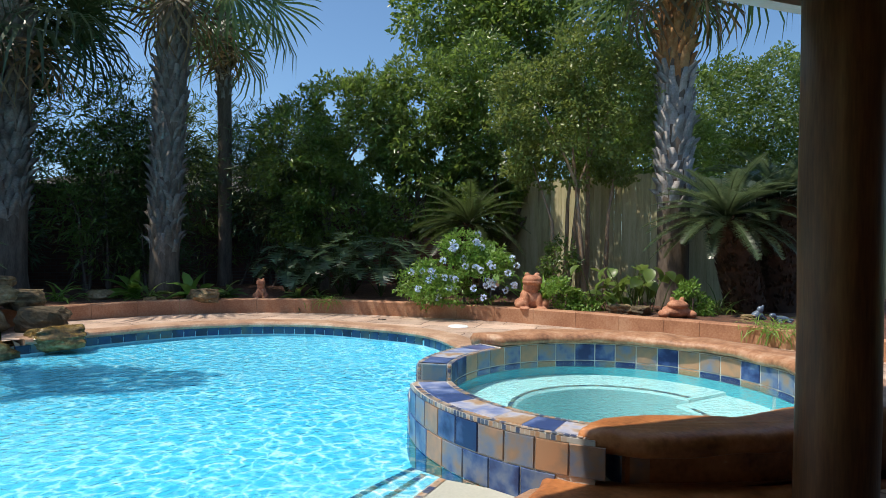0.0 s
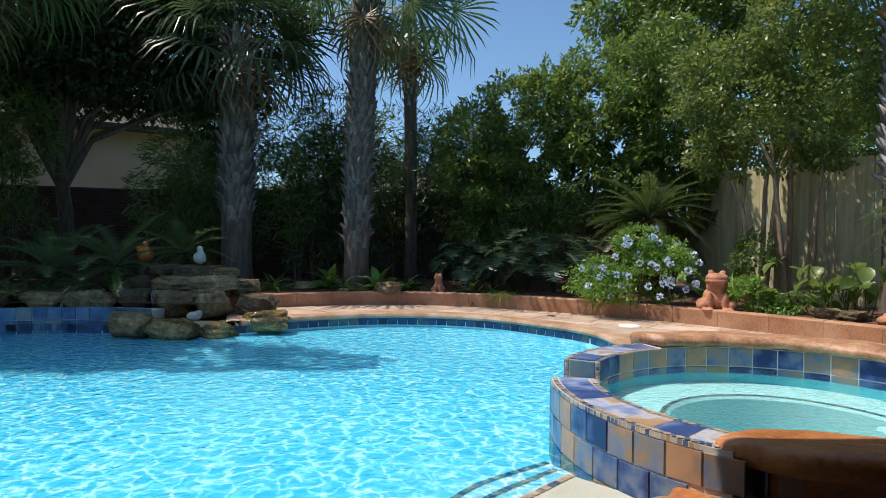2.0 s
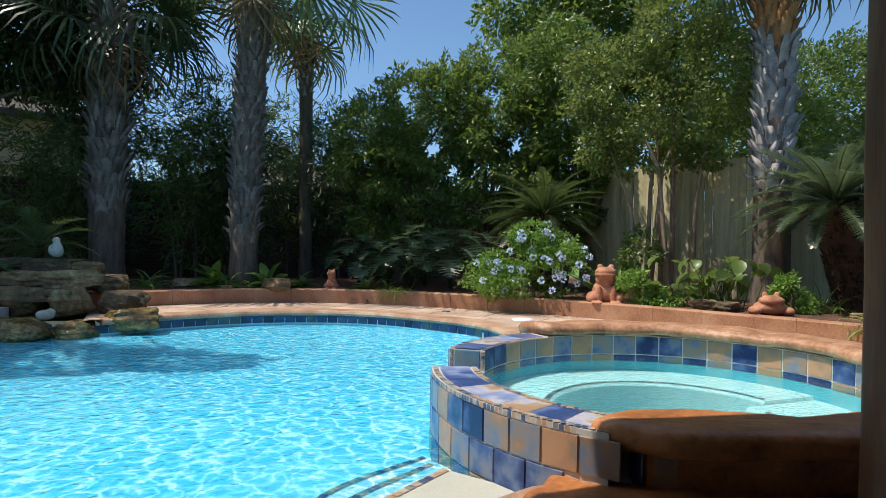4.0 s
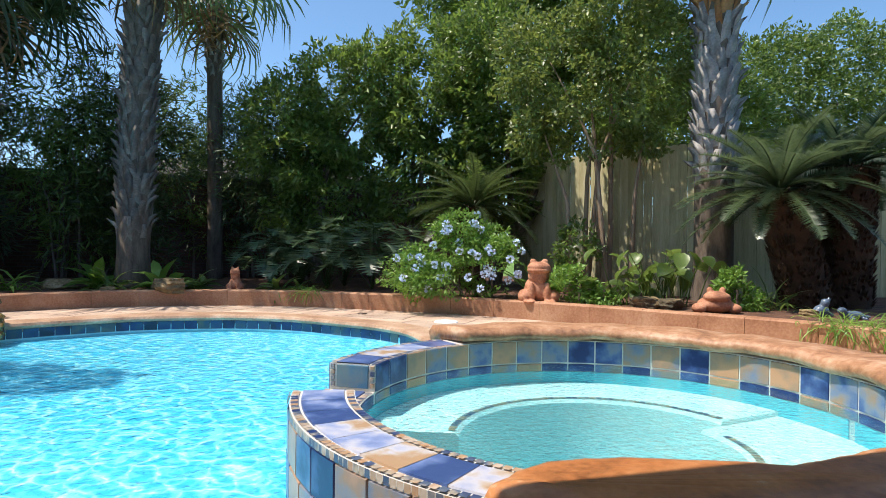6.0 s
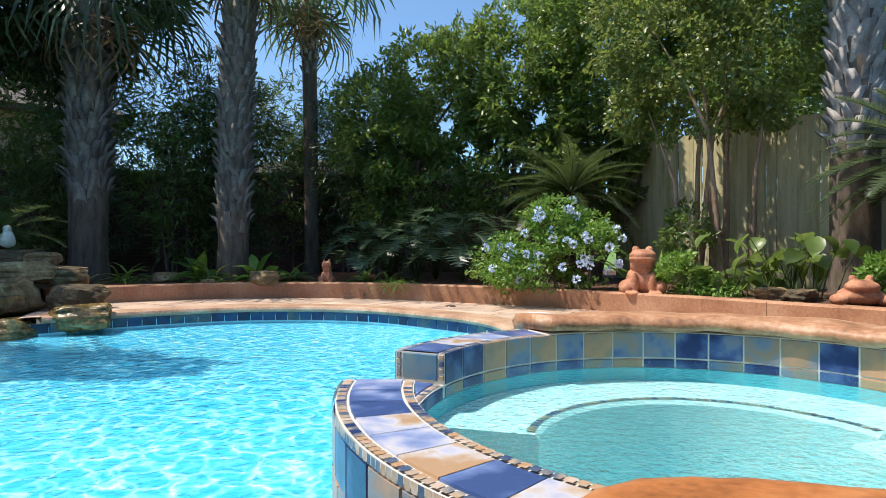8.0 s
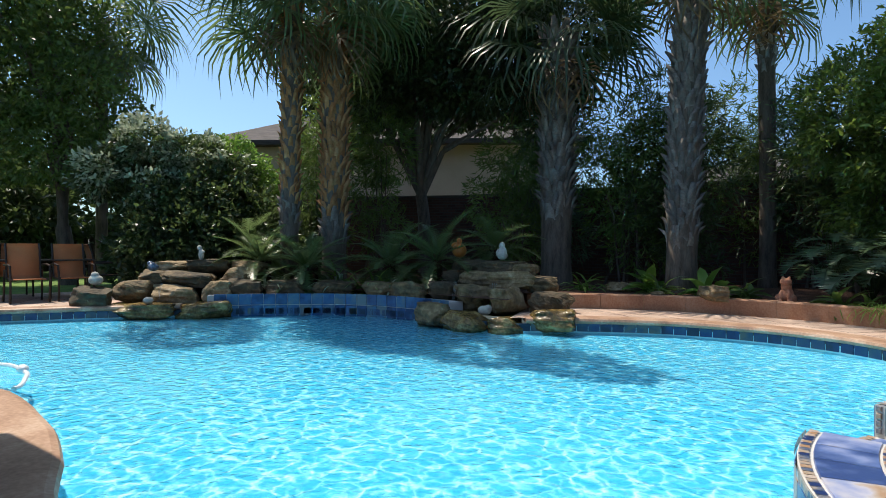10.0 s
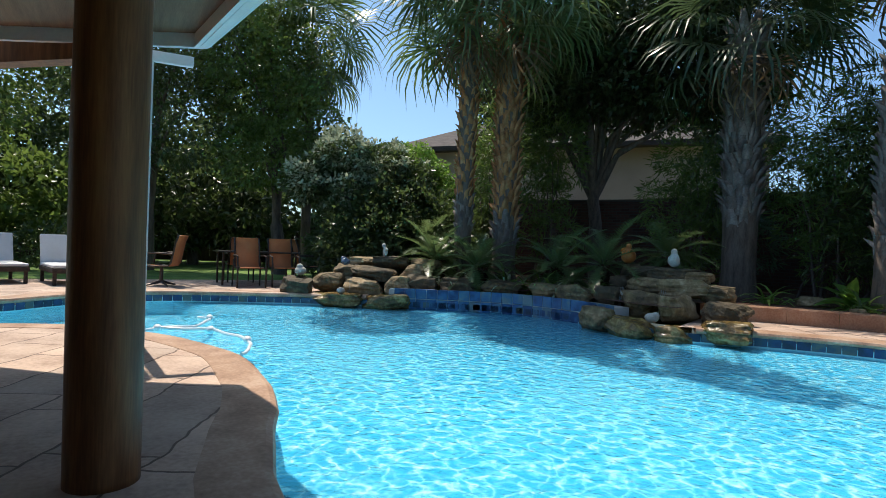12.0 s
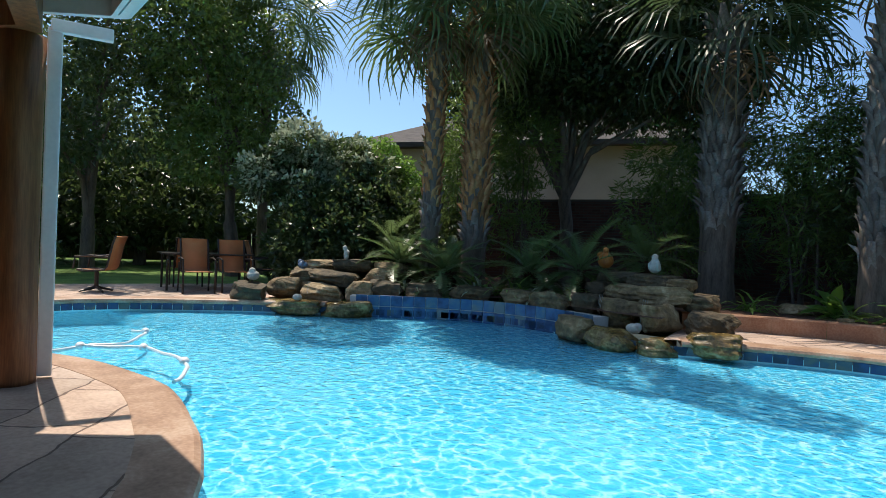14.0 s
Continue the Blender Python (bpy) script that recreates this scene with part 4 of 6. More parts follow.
def sago(x, y, z0, h, fronds, length, label, trunk_r=0.2, lean=(0, 0), low=-0.5, leaflet=0.19, mat=None, group="cycads"):
    th = empty("sago_palm", x, y, z0, label, "cycad", group)
    hub = np.array([lean[0], lean[1], h])
    if h > 0.15:
        zs = np.linspace(0, 1, 8)
        v, t = tri_tube([hub * k + [0, 0, -0.02 * (k == 0)] for k in zs], [trunk_r * (1 + 0.06 * math.sin(k * 20)) for k in zs], 14)
        bits = []
        for k in range(int(420 * h)):
            s, a = rng.uniform(0.02, 1), rng.uniform(0, 6.28)
            d, q = np.array([math.cos(a), math.sin(a), 0.5]), np.array([-math.sin(a), math.cos(a), 0])
            c = hub * s + d * [trunk_r, trunk_r, 0]
            bits.append((np.array([c - q * 0.025, c + q * 0.025, c + d * 0.05 + [0, 0, 0.03], c + [0, 0, -0.04]]), np.array([(0, 1, 2), (0, 3, 1), (0, 2, 3), (1, 3, 2)])))
        fast("trunk", *join([(v, t)] + bits), SAGOBARK, th)
    leaves = []
    for k in range(fronds):
        u = (k + 0.5) / fronds
        tilt = 1.25 - (1.25 - low) * u + rng.normal(0, 0.08)
        leaves.append(placed(feather(length * rng.uniform(0.85, 1.1), leaflet, 62, rng.uniform(0.7, 1.2)), k * 2.39996 + rng.normal(0, 0.1), tilt, hub, rng.normal(0, 0.15)))
    fast("crown", *join(leaves), mat or FROND, th)
    return th


def blade(length, width, arch, seg=5):
    """A strap or lance leaf along +x with a keel."""
    s = np.linspace(0, 1, seg)
    cx, cz = length * np.sin(s * arch) / arch, -length * (1 - np.cos(s * arch)) / arch
    w = width * np.sin(np.pi * np.clip(s * 0.93 + 0.07, 0, 1)) ** 0.7
    v = np.concatenate([np.stack([cx, -w / 2, cz + w * 0.22], 1), np.stack([cx, 0 * s, cz], 1), np.stack([cx, w / 2, cz + w * 0.22], 1)])
    t = []
    for k in range(seg - 1):
        for o in (0, seg):
            t += [(o + k, o + k + 1, o + seg + k + 1), (o + k, o + seg + k + 1, o + seg + k)]
    return v, np.array(t)


def rosette(name, x, y, z, n, length, width, arch, material, label, category, low=0.3, spread=0.05, stalk=0.0, group=""):
    th = empty(name, x, y, z, label, category, group)
    parts, stalks = [], []
    for k in range(n):
        u = (k + 0.5) / n
        tilt = 1.4 - (1.4 - low) * u ** 0.7 + rng.normal(0, 0.12)
        yaw = k * 2.39996 + rng.normal(0, 0.3)
        st = stalk * rng.uniform(0.5, 1.1)
        base = rng.normal(0, spread, 3) * [1, 1, 0]
        tip = base + np.array([math.cos(yaw) * st * 0.5 * (0.3 + u), math.sin(yaw) * st * 0.5 * (0.3 + u), st])
        if st > 0.02:
            stalks.append(tri_tube([base, (base + tip) / 2 + [0, 0, st * 0.08], tip], [0.008, 0.007, 0.005], 4))
        parts.append(placed(blade(length * rng.uniform(0.7, 1.1), width * rng.uniform(0.8, 1.15), arch * rng.uniform(0.7, 1.3)), yaw, tilt if not stalk else tilt - 0.7, tip, rng.normal(0, 0.3)))
    fast("foliage", *join(parts), material, th)
    if stalks:
        tagged(fast("stalk_tuft", *join(stalks), material, th), kind="stuff")
    return th


def boulder(x, y, z, sx, sy, sz, material, label, rz=0.0, seed=0, group="stacked rocks", tilt=0.0):
    """A squarish split boulder: a rounded box pushed about by noise."""
    bm = bmesh.new()
    sx, sy, sz = sx * 0.95, sy * 0.95, sz * 0.93
    bmesh.ops.create_cube(bm, size=2.0)
    bmesh.ops.subdivide_edges(bm, edges=bm.edges[:], cuts=11, use_grid_fill=True)
    k = Vector((seed * 3.1, seed * 1.7, seed))
    cuts = [(Vector((math.cos(seed + i * 1.9), math.sin(seed * 1.3 + i * 2.3), math.sin(seed * 0.7 + i * 1.1) * 0.7)).normalized(), 1.0 + 0.14 * math.sin(seed * 2.2 + i)) for i in range(7)]
    for v in bm.verts:
        p = v.co.copy()
        p = p * 0.84 + p.normalized() * 0.2
        for q, d in cuts:                                   # split faces
            over = p.dot(q) - d
            if over > 0:
                p -= q * over * 0.85
        p *= 1.0 + 0.13 * noise.noise(p * 0.9 + k) + 0.08 * noise.noise(p * 2.3 + k) + 0.035 * noise.noise(p * 6 + k)
        strata = 0.03 * math.sin(p.z * 9 + seed + 2 * noise.noise(p * 1.5 + k))
        v.co = Vector((p.x * (1 + strata) * sx / 2, p.y * (1 + strata) * sy / 2, p.z * sz / 2))
    ob = part("rock", bm, material, smooth=False)
    ob.matrix_basis = pose(x, y, z + sz * 0.42, tilt, tilt * 0.6, rz)
    return tagged(ob, label, "rock", group)

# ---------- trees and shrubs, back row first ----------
palm(-5.68, 11.58, 5.3, 0.42, "stout fan palm with cross-hatched grey trunk behind rock fall", 34, 1.25, low=-0.45, boots_from=1.3, husk=BOOTDULL, frond=FROND_SHADED)
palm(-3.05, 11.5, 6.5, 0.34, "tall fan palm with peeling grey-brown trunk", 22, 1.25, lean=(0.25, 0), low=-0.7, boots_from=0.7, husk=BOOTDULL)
palm(-2.43, 14.1, 6.9, 0.21, "slim dark-trunked fan palm with hanging fronds", 18, 1.3, lean=(-0.1, 0), low=-1.1, boots_from=4.2, dead=6)
palm(5.75, 9.15, 6.4, 0.36, "fan palm with silver boots turning orange near crown", 30, 1.2, grey_to=3.8, low=-0.6, boots_from=1.6)
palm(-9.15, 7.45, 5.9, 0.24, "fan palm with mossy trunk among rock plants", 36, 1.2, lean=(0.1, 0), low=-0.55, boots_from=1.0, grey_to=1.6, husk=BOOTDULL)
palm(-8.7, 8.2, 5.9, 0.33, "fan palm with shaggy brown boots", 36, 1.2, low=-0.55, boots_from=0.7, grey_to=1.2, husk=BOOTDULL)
palm(-16.8, 6.2, 7.2, 0.2, "slender feathered palm among dark trees", 30, 1.5, low=-0.8, boots_from=6.4, base_z=-0.03)

tree("hedge_tree", (-0.2, 12.9, SOIL_Z), [(-0.7, 13.0, 3.2, 1.0, 0.9, 1.3), (0.2, 12.8, 3.6, 0.9, 0.8, 1.3), (0.8, 12.9, 3.9, 0.8, 0.8, 1.3), (0.0, 13.0, 2.0, 1.3, 0.8, 0.9), (-0.3, 12.6, 2.7, 0.7, 0.6, 0.8)], 34000, 0.13, LEAF_HEDGE, "dense glossy green hedge tree", ratio=0.36, gap=0.42, seed=1, group="hedge trees")
tree("hedge_tree", (1.6, 12.9, SOIL_Z), [(1.5, 12.9, 4.0, 0.8, 0.8, 1.3), (2.3, 12.7, 4.2, 0.8, 0.8, 1.4), (1.9, 12.5, 3.2, 0.9, 0.8, 1.0), (2.0, 12.8, 2.4, 1.3, 0.8, 1.0), (2.9, 12.6, 3.4, 0.8, 0.7, 1.2)], 34000, 0.13, LEAF_HEDGE, "dense glossy green hedge tree", ratio=0.36, gap=0.42, seed=2, group="hedge trees")
tree("hedge_tree", (3.2, 12.3, SOIL_Z), [(3.4, 12.3, 3.6, 1.1, 0.9, 1.7), (3.0, 12.2, 2.2, 1.0, 0.8, 1.0), (4.7, 12.4, 3.0, 1.0, 0.8, 1.1), (5.9, 11.7, 3.1, 1.0, 0.8, 1.2), (7.2, 11.4, 3.2, 1.0, 0.8, 1.2), (3.0, 12.0, 4.8, 0.8, 0.7, 0.9)], 38000, 0.14, LEAF_HEDGE, "dense glossy green hedge tree", ratio=0.36, gap=0.42, seed=3, group="hedge trees")
tree("oak_tree", (5.2, 15.6, -0.03), [(4.4, 15.8, 6.4, 2.1, 1.8, 2.0), (6.0, 15.2, 7.2, 2.2, 1.8, 2.2), (5.0, 15.6, 8.8, 2.0, 1.8, 1.7), (7.2, 14.8, 5.2, 1.6, 1.5, 1.5), (3.0, 16, 7.8, 1.4, 1.4, 1.3)], 34000, 0.17, LEAF_HEDGE, "tall bright green tree beyond the fence", r0=0.25, ratio=0.5, seed=4)
tree("crape_myrtle", (4.35, 9.9, SOIL_Z), [(4.2, 9.95, 3.3, 1.15, 0.9, 1.0), (4.9, 9.8, 3.9, 0.95, 0.8, 0.9), (3.6, 10.1, 3.9, 0.95, 0.8, 0.9), (4.3, 9.9, 4.6, 0.95, 0.8, 0.6), (3.5, 10.0, 2.75, 0.55, 0.5, 0.45), (5.0, 9.7, 2.9, 0.5, 0.45, 0.5)], 27000, 0.085, LEAF_OLIVE, "crape myrtle with several bare tan stems and olive crown", r0=0.058, ratio=0.6, bark=SMOOTHBARK, stems=7, seed=5, gap=0.5)
tree("oak_tree", (13.5, 17.5, -0.03), [(12.2, 17.6, 5.4, 2.4, 2, 2.2), (14.6, 17.2, 5.8, 2.6, 2, 2.2), (17, 16.6, 5.6, 2.4, 2, 2.2), (10.2, 18.2, 5.0, 2.0, 1.8, 1.9), (13.4, 17.4, 3.2, 3.5, 1.8, 1.4)], 52000, 0.15, LEAF_MID, "broad green tree beyond the side fence", r0=0.25, seed=6)
for k, (x, y, h) in enumerate([(-4.1, 13.2, 4.5), (-1.7, 14.5, 4.2), (-3.7, 12.8, 3.7), (-6.6, 12.8, 4.3), (-0.9, 13.9, 4.1), (-10.8, 9.2, 4.3), (-10.1, 10.4, 4.5), (-4.7, 12.6, 4.1), (-7.0, 11.9, 3.6), (-2.95, 14.6, 4.3)]):
    tree("oleander", (x, y, SOIL_Z), [(x, y, h - 0.6, 0.95, 0.7, 0.9), (x + 0.5, y - 0.1, h - 1.2, 0.8, 0.6, 0.8), (x - 0.5, y, h - 1.4, 0.8, 0.6, 0.8), (x, y - 0.2, h - 2.2, 0.8, 0.5, 0.7), (x + 0.3, y, h - 3.0, 0.7, 0.5, 0.6)], 6000, 0.20, LEAF_MID if k > 4 else LEAF_BLUE if k % 2 else LEAF_DARK, "oleander with narrow blue-green leaves and bare canes", "shrub", r0=0.03, ratio=0.16, stems=7, seed=7 + k, gap=0.25, group="oleanders")
# last four crown clumps: unseen, added high up to shade the pool
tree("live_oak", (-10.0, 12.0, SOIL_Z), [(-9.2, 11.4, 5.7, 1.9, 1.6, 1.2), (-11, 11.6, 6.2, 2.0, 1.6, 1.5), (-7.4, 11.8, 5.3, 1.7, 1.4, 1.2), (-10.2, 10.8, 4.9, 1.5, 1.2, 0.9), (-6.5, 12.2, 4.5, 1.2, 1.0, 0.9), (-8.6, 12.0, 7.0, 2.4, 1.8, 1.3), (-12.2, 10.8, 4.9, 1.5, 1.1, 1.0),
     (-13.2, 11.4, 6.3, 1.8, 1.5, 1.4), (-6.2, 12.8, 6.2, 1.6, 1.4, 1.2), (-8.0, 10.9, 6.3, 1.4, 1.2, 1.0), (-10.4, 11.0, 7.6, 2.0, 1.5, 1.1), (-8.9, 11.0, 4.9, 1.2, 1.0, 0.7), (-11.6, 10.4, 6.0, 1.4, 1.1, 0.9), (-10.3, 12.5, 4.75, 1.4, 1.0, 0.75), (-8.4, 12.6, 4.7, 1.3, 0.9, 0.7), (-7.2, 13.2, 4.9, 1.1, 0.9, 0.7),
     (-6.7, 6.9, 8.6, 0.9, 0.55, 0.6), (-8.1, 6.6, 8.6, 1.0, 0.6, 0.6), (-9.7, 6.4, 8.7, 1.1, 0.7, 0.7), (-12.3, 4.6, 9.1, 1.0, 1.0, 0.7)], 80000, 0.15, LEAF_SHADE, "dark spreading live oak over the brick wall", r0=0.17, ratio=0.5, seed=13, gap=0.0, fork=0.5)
for x, y, h in [(-12.6, 6.5, 2.7), (-12.2, 7.6, 2.3), (-11.2, 6.6, 2.5), (-11.55, 5.9, 2.4), (-11.0, 7.5, 2.3), (-11.3, 6.0, 1.3), (-13.6, 8.6, 2.6), (-14.2, 6.4, 1.6), (-10.6, 8.8, 1.8), (-12.2, 9.6, 2.6)]:
    tree("dark_shrub", (x, y, SOIL_Z if x > -13.5 or y > 7.5 else -0.03), [(x, y, h * 0.62, 0.95, 0.85, h * 0.42), (x + 0.5, y - 0.3, h * 0.4, 0.7, 0.7, h * 0.3)], 5000, 0.13, LEAF_DARK, "dark green leafy shrub in shade", "shrub", r0=0.03, seed=x, group="dark shrubs")
tree("shade_tree", (-15.8, 5.2, -0.03), [(-15.6, 5.4, 4.4, 1.6, 1.4, 1.5), (-16.4, 4.4, 5.8, 1.8, 1.7, 1.9), (-15.4, 4.6, 3.4, 1.5, 1.4, 1.0), (-17, 5.6, 6.6, 1.5, 1.5, 1.6), (-16, 4.4, 8.2, 1.4, 1.4, 1.2), (-15.2, 3.6, 6.4, 1.2, 1.2, 1.2)], 26000, 0.15, LEAF_MID, "large dark green shade tree beyond the pool", r0=0.2, seed=14)
tree("shade_tree", (-17.5, 1.8, -0.03), [(-17, 2.4, 4.6, 2.0, 1.8, 1.8), (-18, 0.8, 6.2, 2.4, 2.0, 2.2), (-17.2, 2.9, 7.0, 2.0, 1.7, 2.0), (-18, 2.0, 9.0, 2.6, 2.2, 1.8), (-16.6, 1.0, 3.4, 1.2, 1.1, 0.8)], 21000, 0.17, LEAF_DARK, "tall leafy shade tree behind the patio set", r0=0.18, seed=15, gap=0.2)
tree("shade_tree", (-18.0, -3.5, -0.03), [(-18, -3, 5.0, 2.2, 2.0, 2.0), (-19, -5, 6.4, 2.4, 2.2, 2.2), (-17.4, -1.6, 7.2, 2.0, 1.8, 2.0), (-18, -4, 8.6, 2.6, 2.2, 1.8)], 18000, 0.18, LEAF_MID, "tall green tree beyond the lawn", r0=0.2, seed=16, gap=0.2)
for k, (x, y, h, m) in enumerate([(-23, 12, 5.5, LEAF_DARK), (-24, 6, 7.5, LEAF_DARK), (-24.5, 0.5, 8.5, LEAF_DARK), (-25, -5, 8.5, LEAF_DARK), (-27, -11, 8.5, LEAF_DARK), (-21.5, 3.4, 4.2, LEAF_DARK), (-21.5, -1.8, 3.6, LEAF_MID), (-22, -6.5, 4.4, LEAF_DARK)]):
    tree("woodland_tree", (x, y, -0.03), [(x, y, h * 0.65, 2.6, 2.6, h * 0.33), (x + 0.5, y + 1.6, h * 0.42, 2.0, 2.0, h * 0.25), (x + 0.4, y - 1.5, h * 0.36, 2.0, 2.0, h * 0.25)], 10000, 0.28, m, "dark woodland tree behind the lawn", r0=0.2, seed=20 + k, gap=0.1, group="woodland behind the lawn")
PALE = [(-12.5, 5.05, 2.6, 0.6, 0.6, 0.55), (-12.1, 5.75, 3.2, 0.7, 0.7, 0.55), (-11.8, 6.5, 2.95, 0.75, 0.75, 0.6), (-11.45, 7.3, 2.7, 0.6, 0.6, 0.5), (-12.1, 6.0, 2.3, 0.95, 0.95, 0.65), (-12.3, 5.4, 3.1, 0.4, 0.4, 0.35), (-11.6, 7.0, 3.1, 0.4, 0.45, 0.3)]
pale = tree("flowering_shrub", (-11.9, 6.3, SOIL_Z), PALE, 16000, 0.13, LEAF_SILVER, "large shrub with pale silvery variegated leaves", "shrub", r0=0.05, ratio=0.45, stems=6, seed=30, gap=0.56)
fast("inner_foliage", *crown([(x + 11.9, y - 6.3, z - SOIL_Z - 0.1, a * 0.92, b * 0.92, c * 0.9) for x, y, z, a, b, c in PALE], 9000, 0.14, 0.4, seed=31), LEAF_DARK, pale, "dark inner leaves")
tree("round_shrub", (-12.2, 8.3, SOIL_Z), [(-12.2, 7.7, 2.95, 0.8, 0.75, 0.65), (-11.9, 8.2, 2.4, 0.7, 0.6, 0.6), (-12.5, 7.6, 2.3, 0.9, 0.7, 0.7)], 12000, 0.10, LEAF_LIGHT, "bright yellow-green rounded shrub", "shrub", r0=0.05, seed=31)
tree("hedge_low", (-16.5, -1.5, 0.06), [(-16.5, -0.2, 0.7, 0.5, 1.5, 0.55), (-16.5, -2.8, 0.75, 0.5, 1.5, 0.6)], 5000, 0.12, LEAF_DARK, "clipped dark green hedge along the lawn", "hedge", r0=0.03, seed=32)
tree("yellow_shrub", (-15.6, 0.1, 0.06), [(-15.6, 0.1, 0.45, 0.45, 0.5, 0.4)], 2200, 0.09, LEAF_LIGHT, "low yellow-green shrub on the lawn edge", "shrub", r0=0.02, seed=33)

# blue-flowered bush by the frog
BUSH = [(x * 1.05 - 0.37, y * 0.9 + 0.1, 0.05 + z * 0.84, a * 1.0, b, c * 0.84) for x, y, z, a, b, c in [(2.30, 10.60, 0.95, 0.62, 0.5, 0.55), (2.85, 10.40, 0.85, 0.5, 0.45, 0.5), (1.85, 10.60, 0.72, 0.5, 0.45, 0.42), (2.40, 10.65, 1.4, 0.42, 0.4, 0.36), (2.30, 10.25, 0.6, 0.75, 0.35, 0.3), (2.80, 10.55, 1.25, 0.34, 0.34, 0.32)]]
bush = tree("plumbago_bush", (2.2, 9.68, SOIL_Z), BUSH, 15000, 0.07, LEAF_LIGHT, "green plumbago bush with pale blue flower heads", "flowering bush", r0=0.025, ratio=0.42, stems=6, seed=40, gap=0.42)
for k in range(42):
    cx, cy, cz, a, b, c = BUSH[k % 5]
    d = unit(np.array([rng.uniform(-1, 1), rng.uniform(-1.2, -0.2), rng.uniform(-0.5, 0.9)]))
    p = np.array([cx, cy, cz]) + d * [a, b, c] * 1.08 - [2.2, 9.68, SOIL_Z]
    m = 24
    dd = unit(rng.normal(size=(m, 3)))
    fast("flower_head", *leaf_mesh(p + dd * 0.026, dd + [0, -0.3, 0.2], 0.042 * np.ones(m), 0.9), PETAL, bush)

# cycads
sago(6.4, 8.1, SOIL_Z, 1.46, 58, 1.25, "tall cycad with thick dark leaning trunk and feathery fronds", 0.28, (-0.45, -0.05), low=-0.2, mat=FROND_CYCAD)
sago(6.98, 8.2, SOIL_Z, 1.8, 54, 1.25, "tall cycad with dark shaggy trunk by the fence", 0.3, (0.05, 0.0), low=-0.2, mat=FROND_CYCAD)
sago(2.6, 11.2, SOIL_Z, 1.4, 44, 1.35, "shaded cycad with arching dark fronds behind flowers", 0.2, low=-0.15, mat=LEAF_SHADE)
sago(-9.3, 6.9, SOIL_Z, 0.45, 30, 1.15, "cycad with arching fronds above the rocks", 0.18, low=-0.4)
sago(-8.3, 7.3, SOIL_Z, 0.35, 32, 1.05, "cycad with pale arching fronds above the rocks", 0.18, low=-0.5)
sago(-10.3, 7.2, SOIL_Z, 0.7, 26, 1.2, "shaded cycad behind the rock fall", 0.18, low=-0.3)
sago(-6.3, 8.7, SOIL_Z, 0.5, 22, 1.2, "palm seedling with drooping feathery fronds", 0.08, low=-0.3, leaflet=0.2)
sago(-7.2, 8.4, SOIL_Z, 0.4, 24, 1.15, "young palm with long drooping fronds behind the pool wall", 0.08, low=-0.6, leaflet=0.24)
sago(-5.75, 9.7, SOIL_Z, 0.7, 16, 0.95, "small feathery palm beside the rock fall", 0.07, low=-0.5, leaflet=0.22)

# split-leaf philodendrons: dark shapely leaves in a bank
for k, (x, y, s) in enumerate([(0.15, 11.2, 1.05), (0.9, 11.1, 1.15), (-0.35, 11.6, 0.95), (1.3, 11.6, 1.15), (0.4, 11.8, 1.25), (-0.9, 11.9, 1.05)]):
    th = empty("philodendron", x, y, SOIL_Z, "split-leaf philodendron with deeply cut dark leaves", "philodendron", "philodendron bank")
    ls, st = [], []
    for j in range(15):
        yaw, u = j * 2.39996 + k, (j + 0.5) / 15
        hgt = s * (0.95 - 0.55 * u)
        tip = np.array([math.cos(yaw) * 0.5 * u * s, math.sin(yaw) * 0.5 * u * s, hgt])
        st.append(tri_tube([(0, 0, 0), tip * [0.4, 0.4, 0.6], tip], [0.012, 0.01, 0.008], 4))
        ls.append(placed(feather(0.42 * s, 0.26 * s, 9, 0.9, 0.03), yaw, 0.25 - 0.5 * u, tip))
    fast("leaves", *join(ls), LEAF_BLUE, th)
    tagged(fast("stalk_tuft", *join(st), LEAF_DARK, th), kind="stuff")

# bed edge plants
for x, y, n, L, w, m, lab in [(-3.5, 11.2, 15, 0.7, 0.2, LEAF_LIGHT, "broad-leaved yellow-green hosta clump"), (-2.45, 11.1, 18, 0.65, 0.19, LEAF_LIGHT, "broad-leaved green hosta clump"), (-1.9, 11.1, 12, 0.5, 0.13, LEAF_MID, "broad-leaved green hosta clump"),
                              (-0.6, 10.85, 14, 0.42, 0.10, LEAF_MID, "green spathe plant clump"), (-0.25, 10.75, 12, 0.35, 0.05, LEAF_MID, "small green strap-leaved bed clump")]:
    rosette("hosta", x, y, SOIL_Z, n, L, w, 1.0, m, lab, "leafy plant", low=0.1, group="bed edge plants")
rosette("iris_clump", 3.35, 9.35, SOIL_Z, 26, 0.75, 0.07, 0.5, LEAF_LIGHT, "upright fresh green strap-leaved lily clump", "lily", low=0.7, spread=0.12)
rosette("elephant_ear", 4.65, 8.4, SOIL_Z, 30, 0.27, 0.19, 0.7, LEAF_MID, "broad heart-leaved green plant with tall stalks", "leafy plant", low=-0.1, stalk=0.65, spread=0.18)
rosette("elephant_ear", 4.2, 8.55, SOIL_Z, 18, 0.26, 0.18, 0.7, LEAF_MID, "broad heart-leaved blue-green plant", "leafy plant", low=-0.1, stalk=0.3, spread=0.15)
rosette("agapanthus", 5.72, 7.95, SOIL_Z, 46, 0.55, 0.03, 1.1, LEAF_MID, "agapanthus clump with arching strap leaves", "lily", low=0.2, spread=0.14)
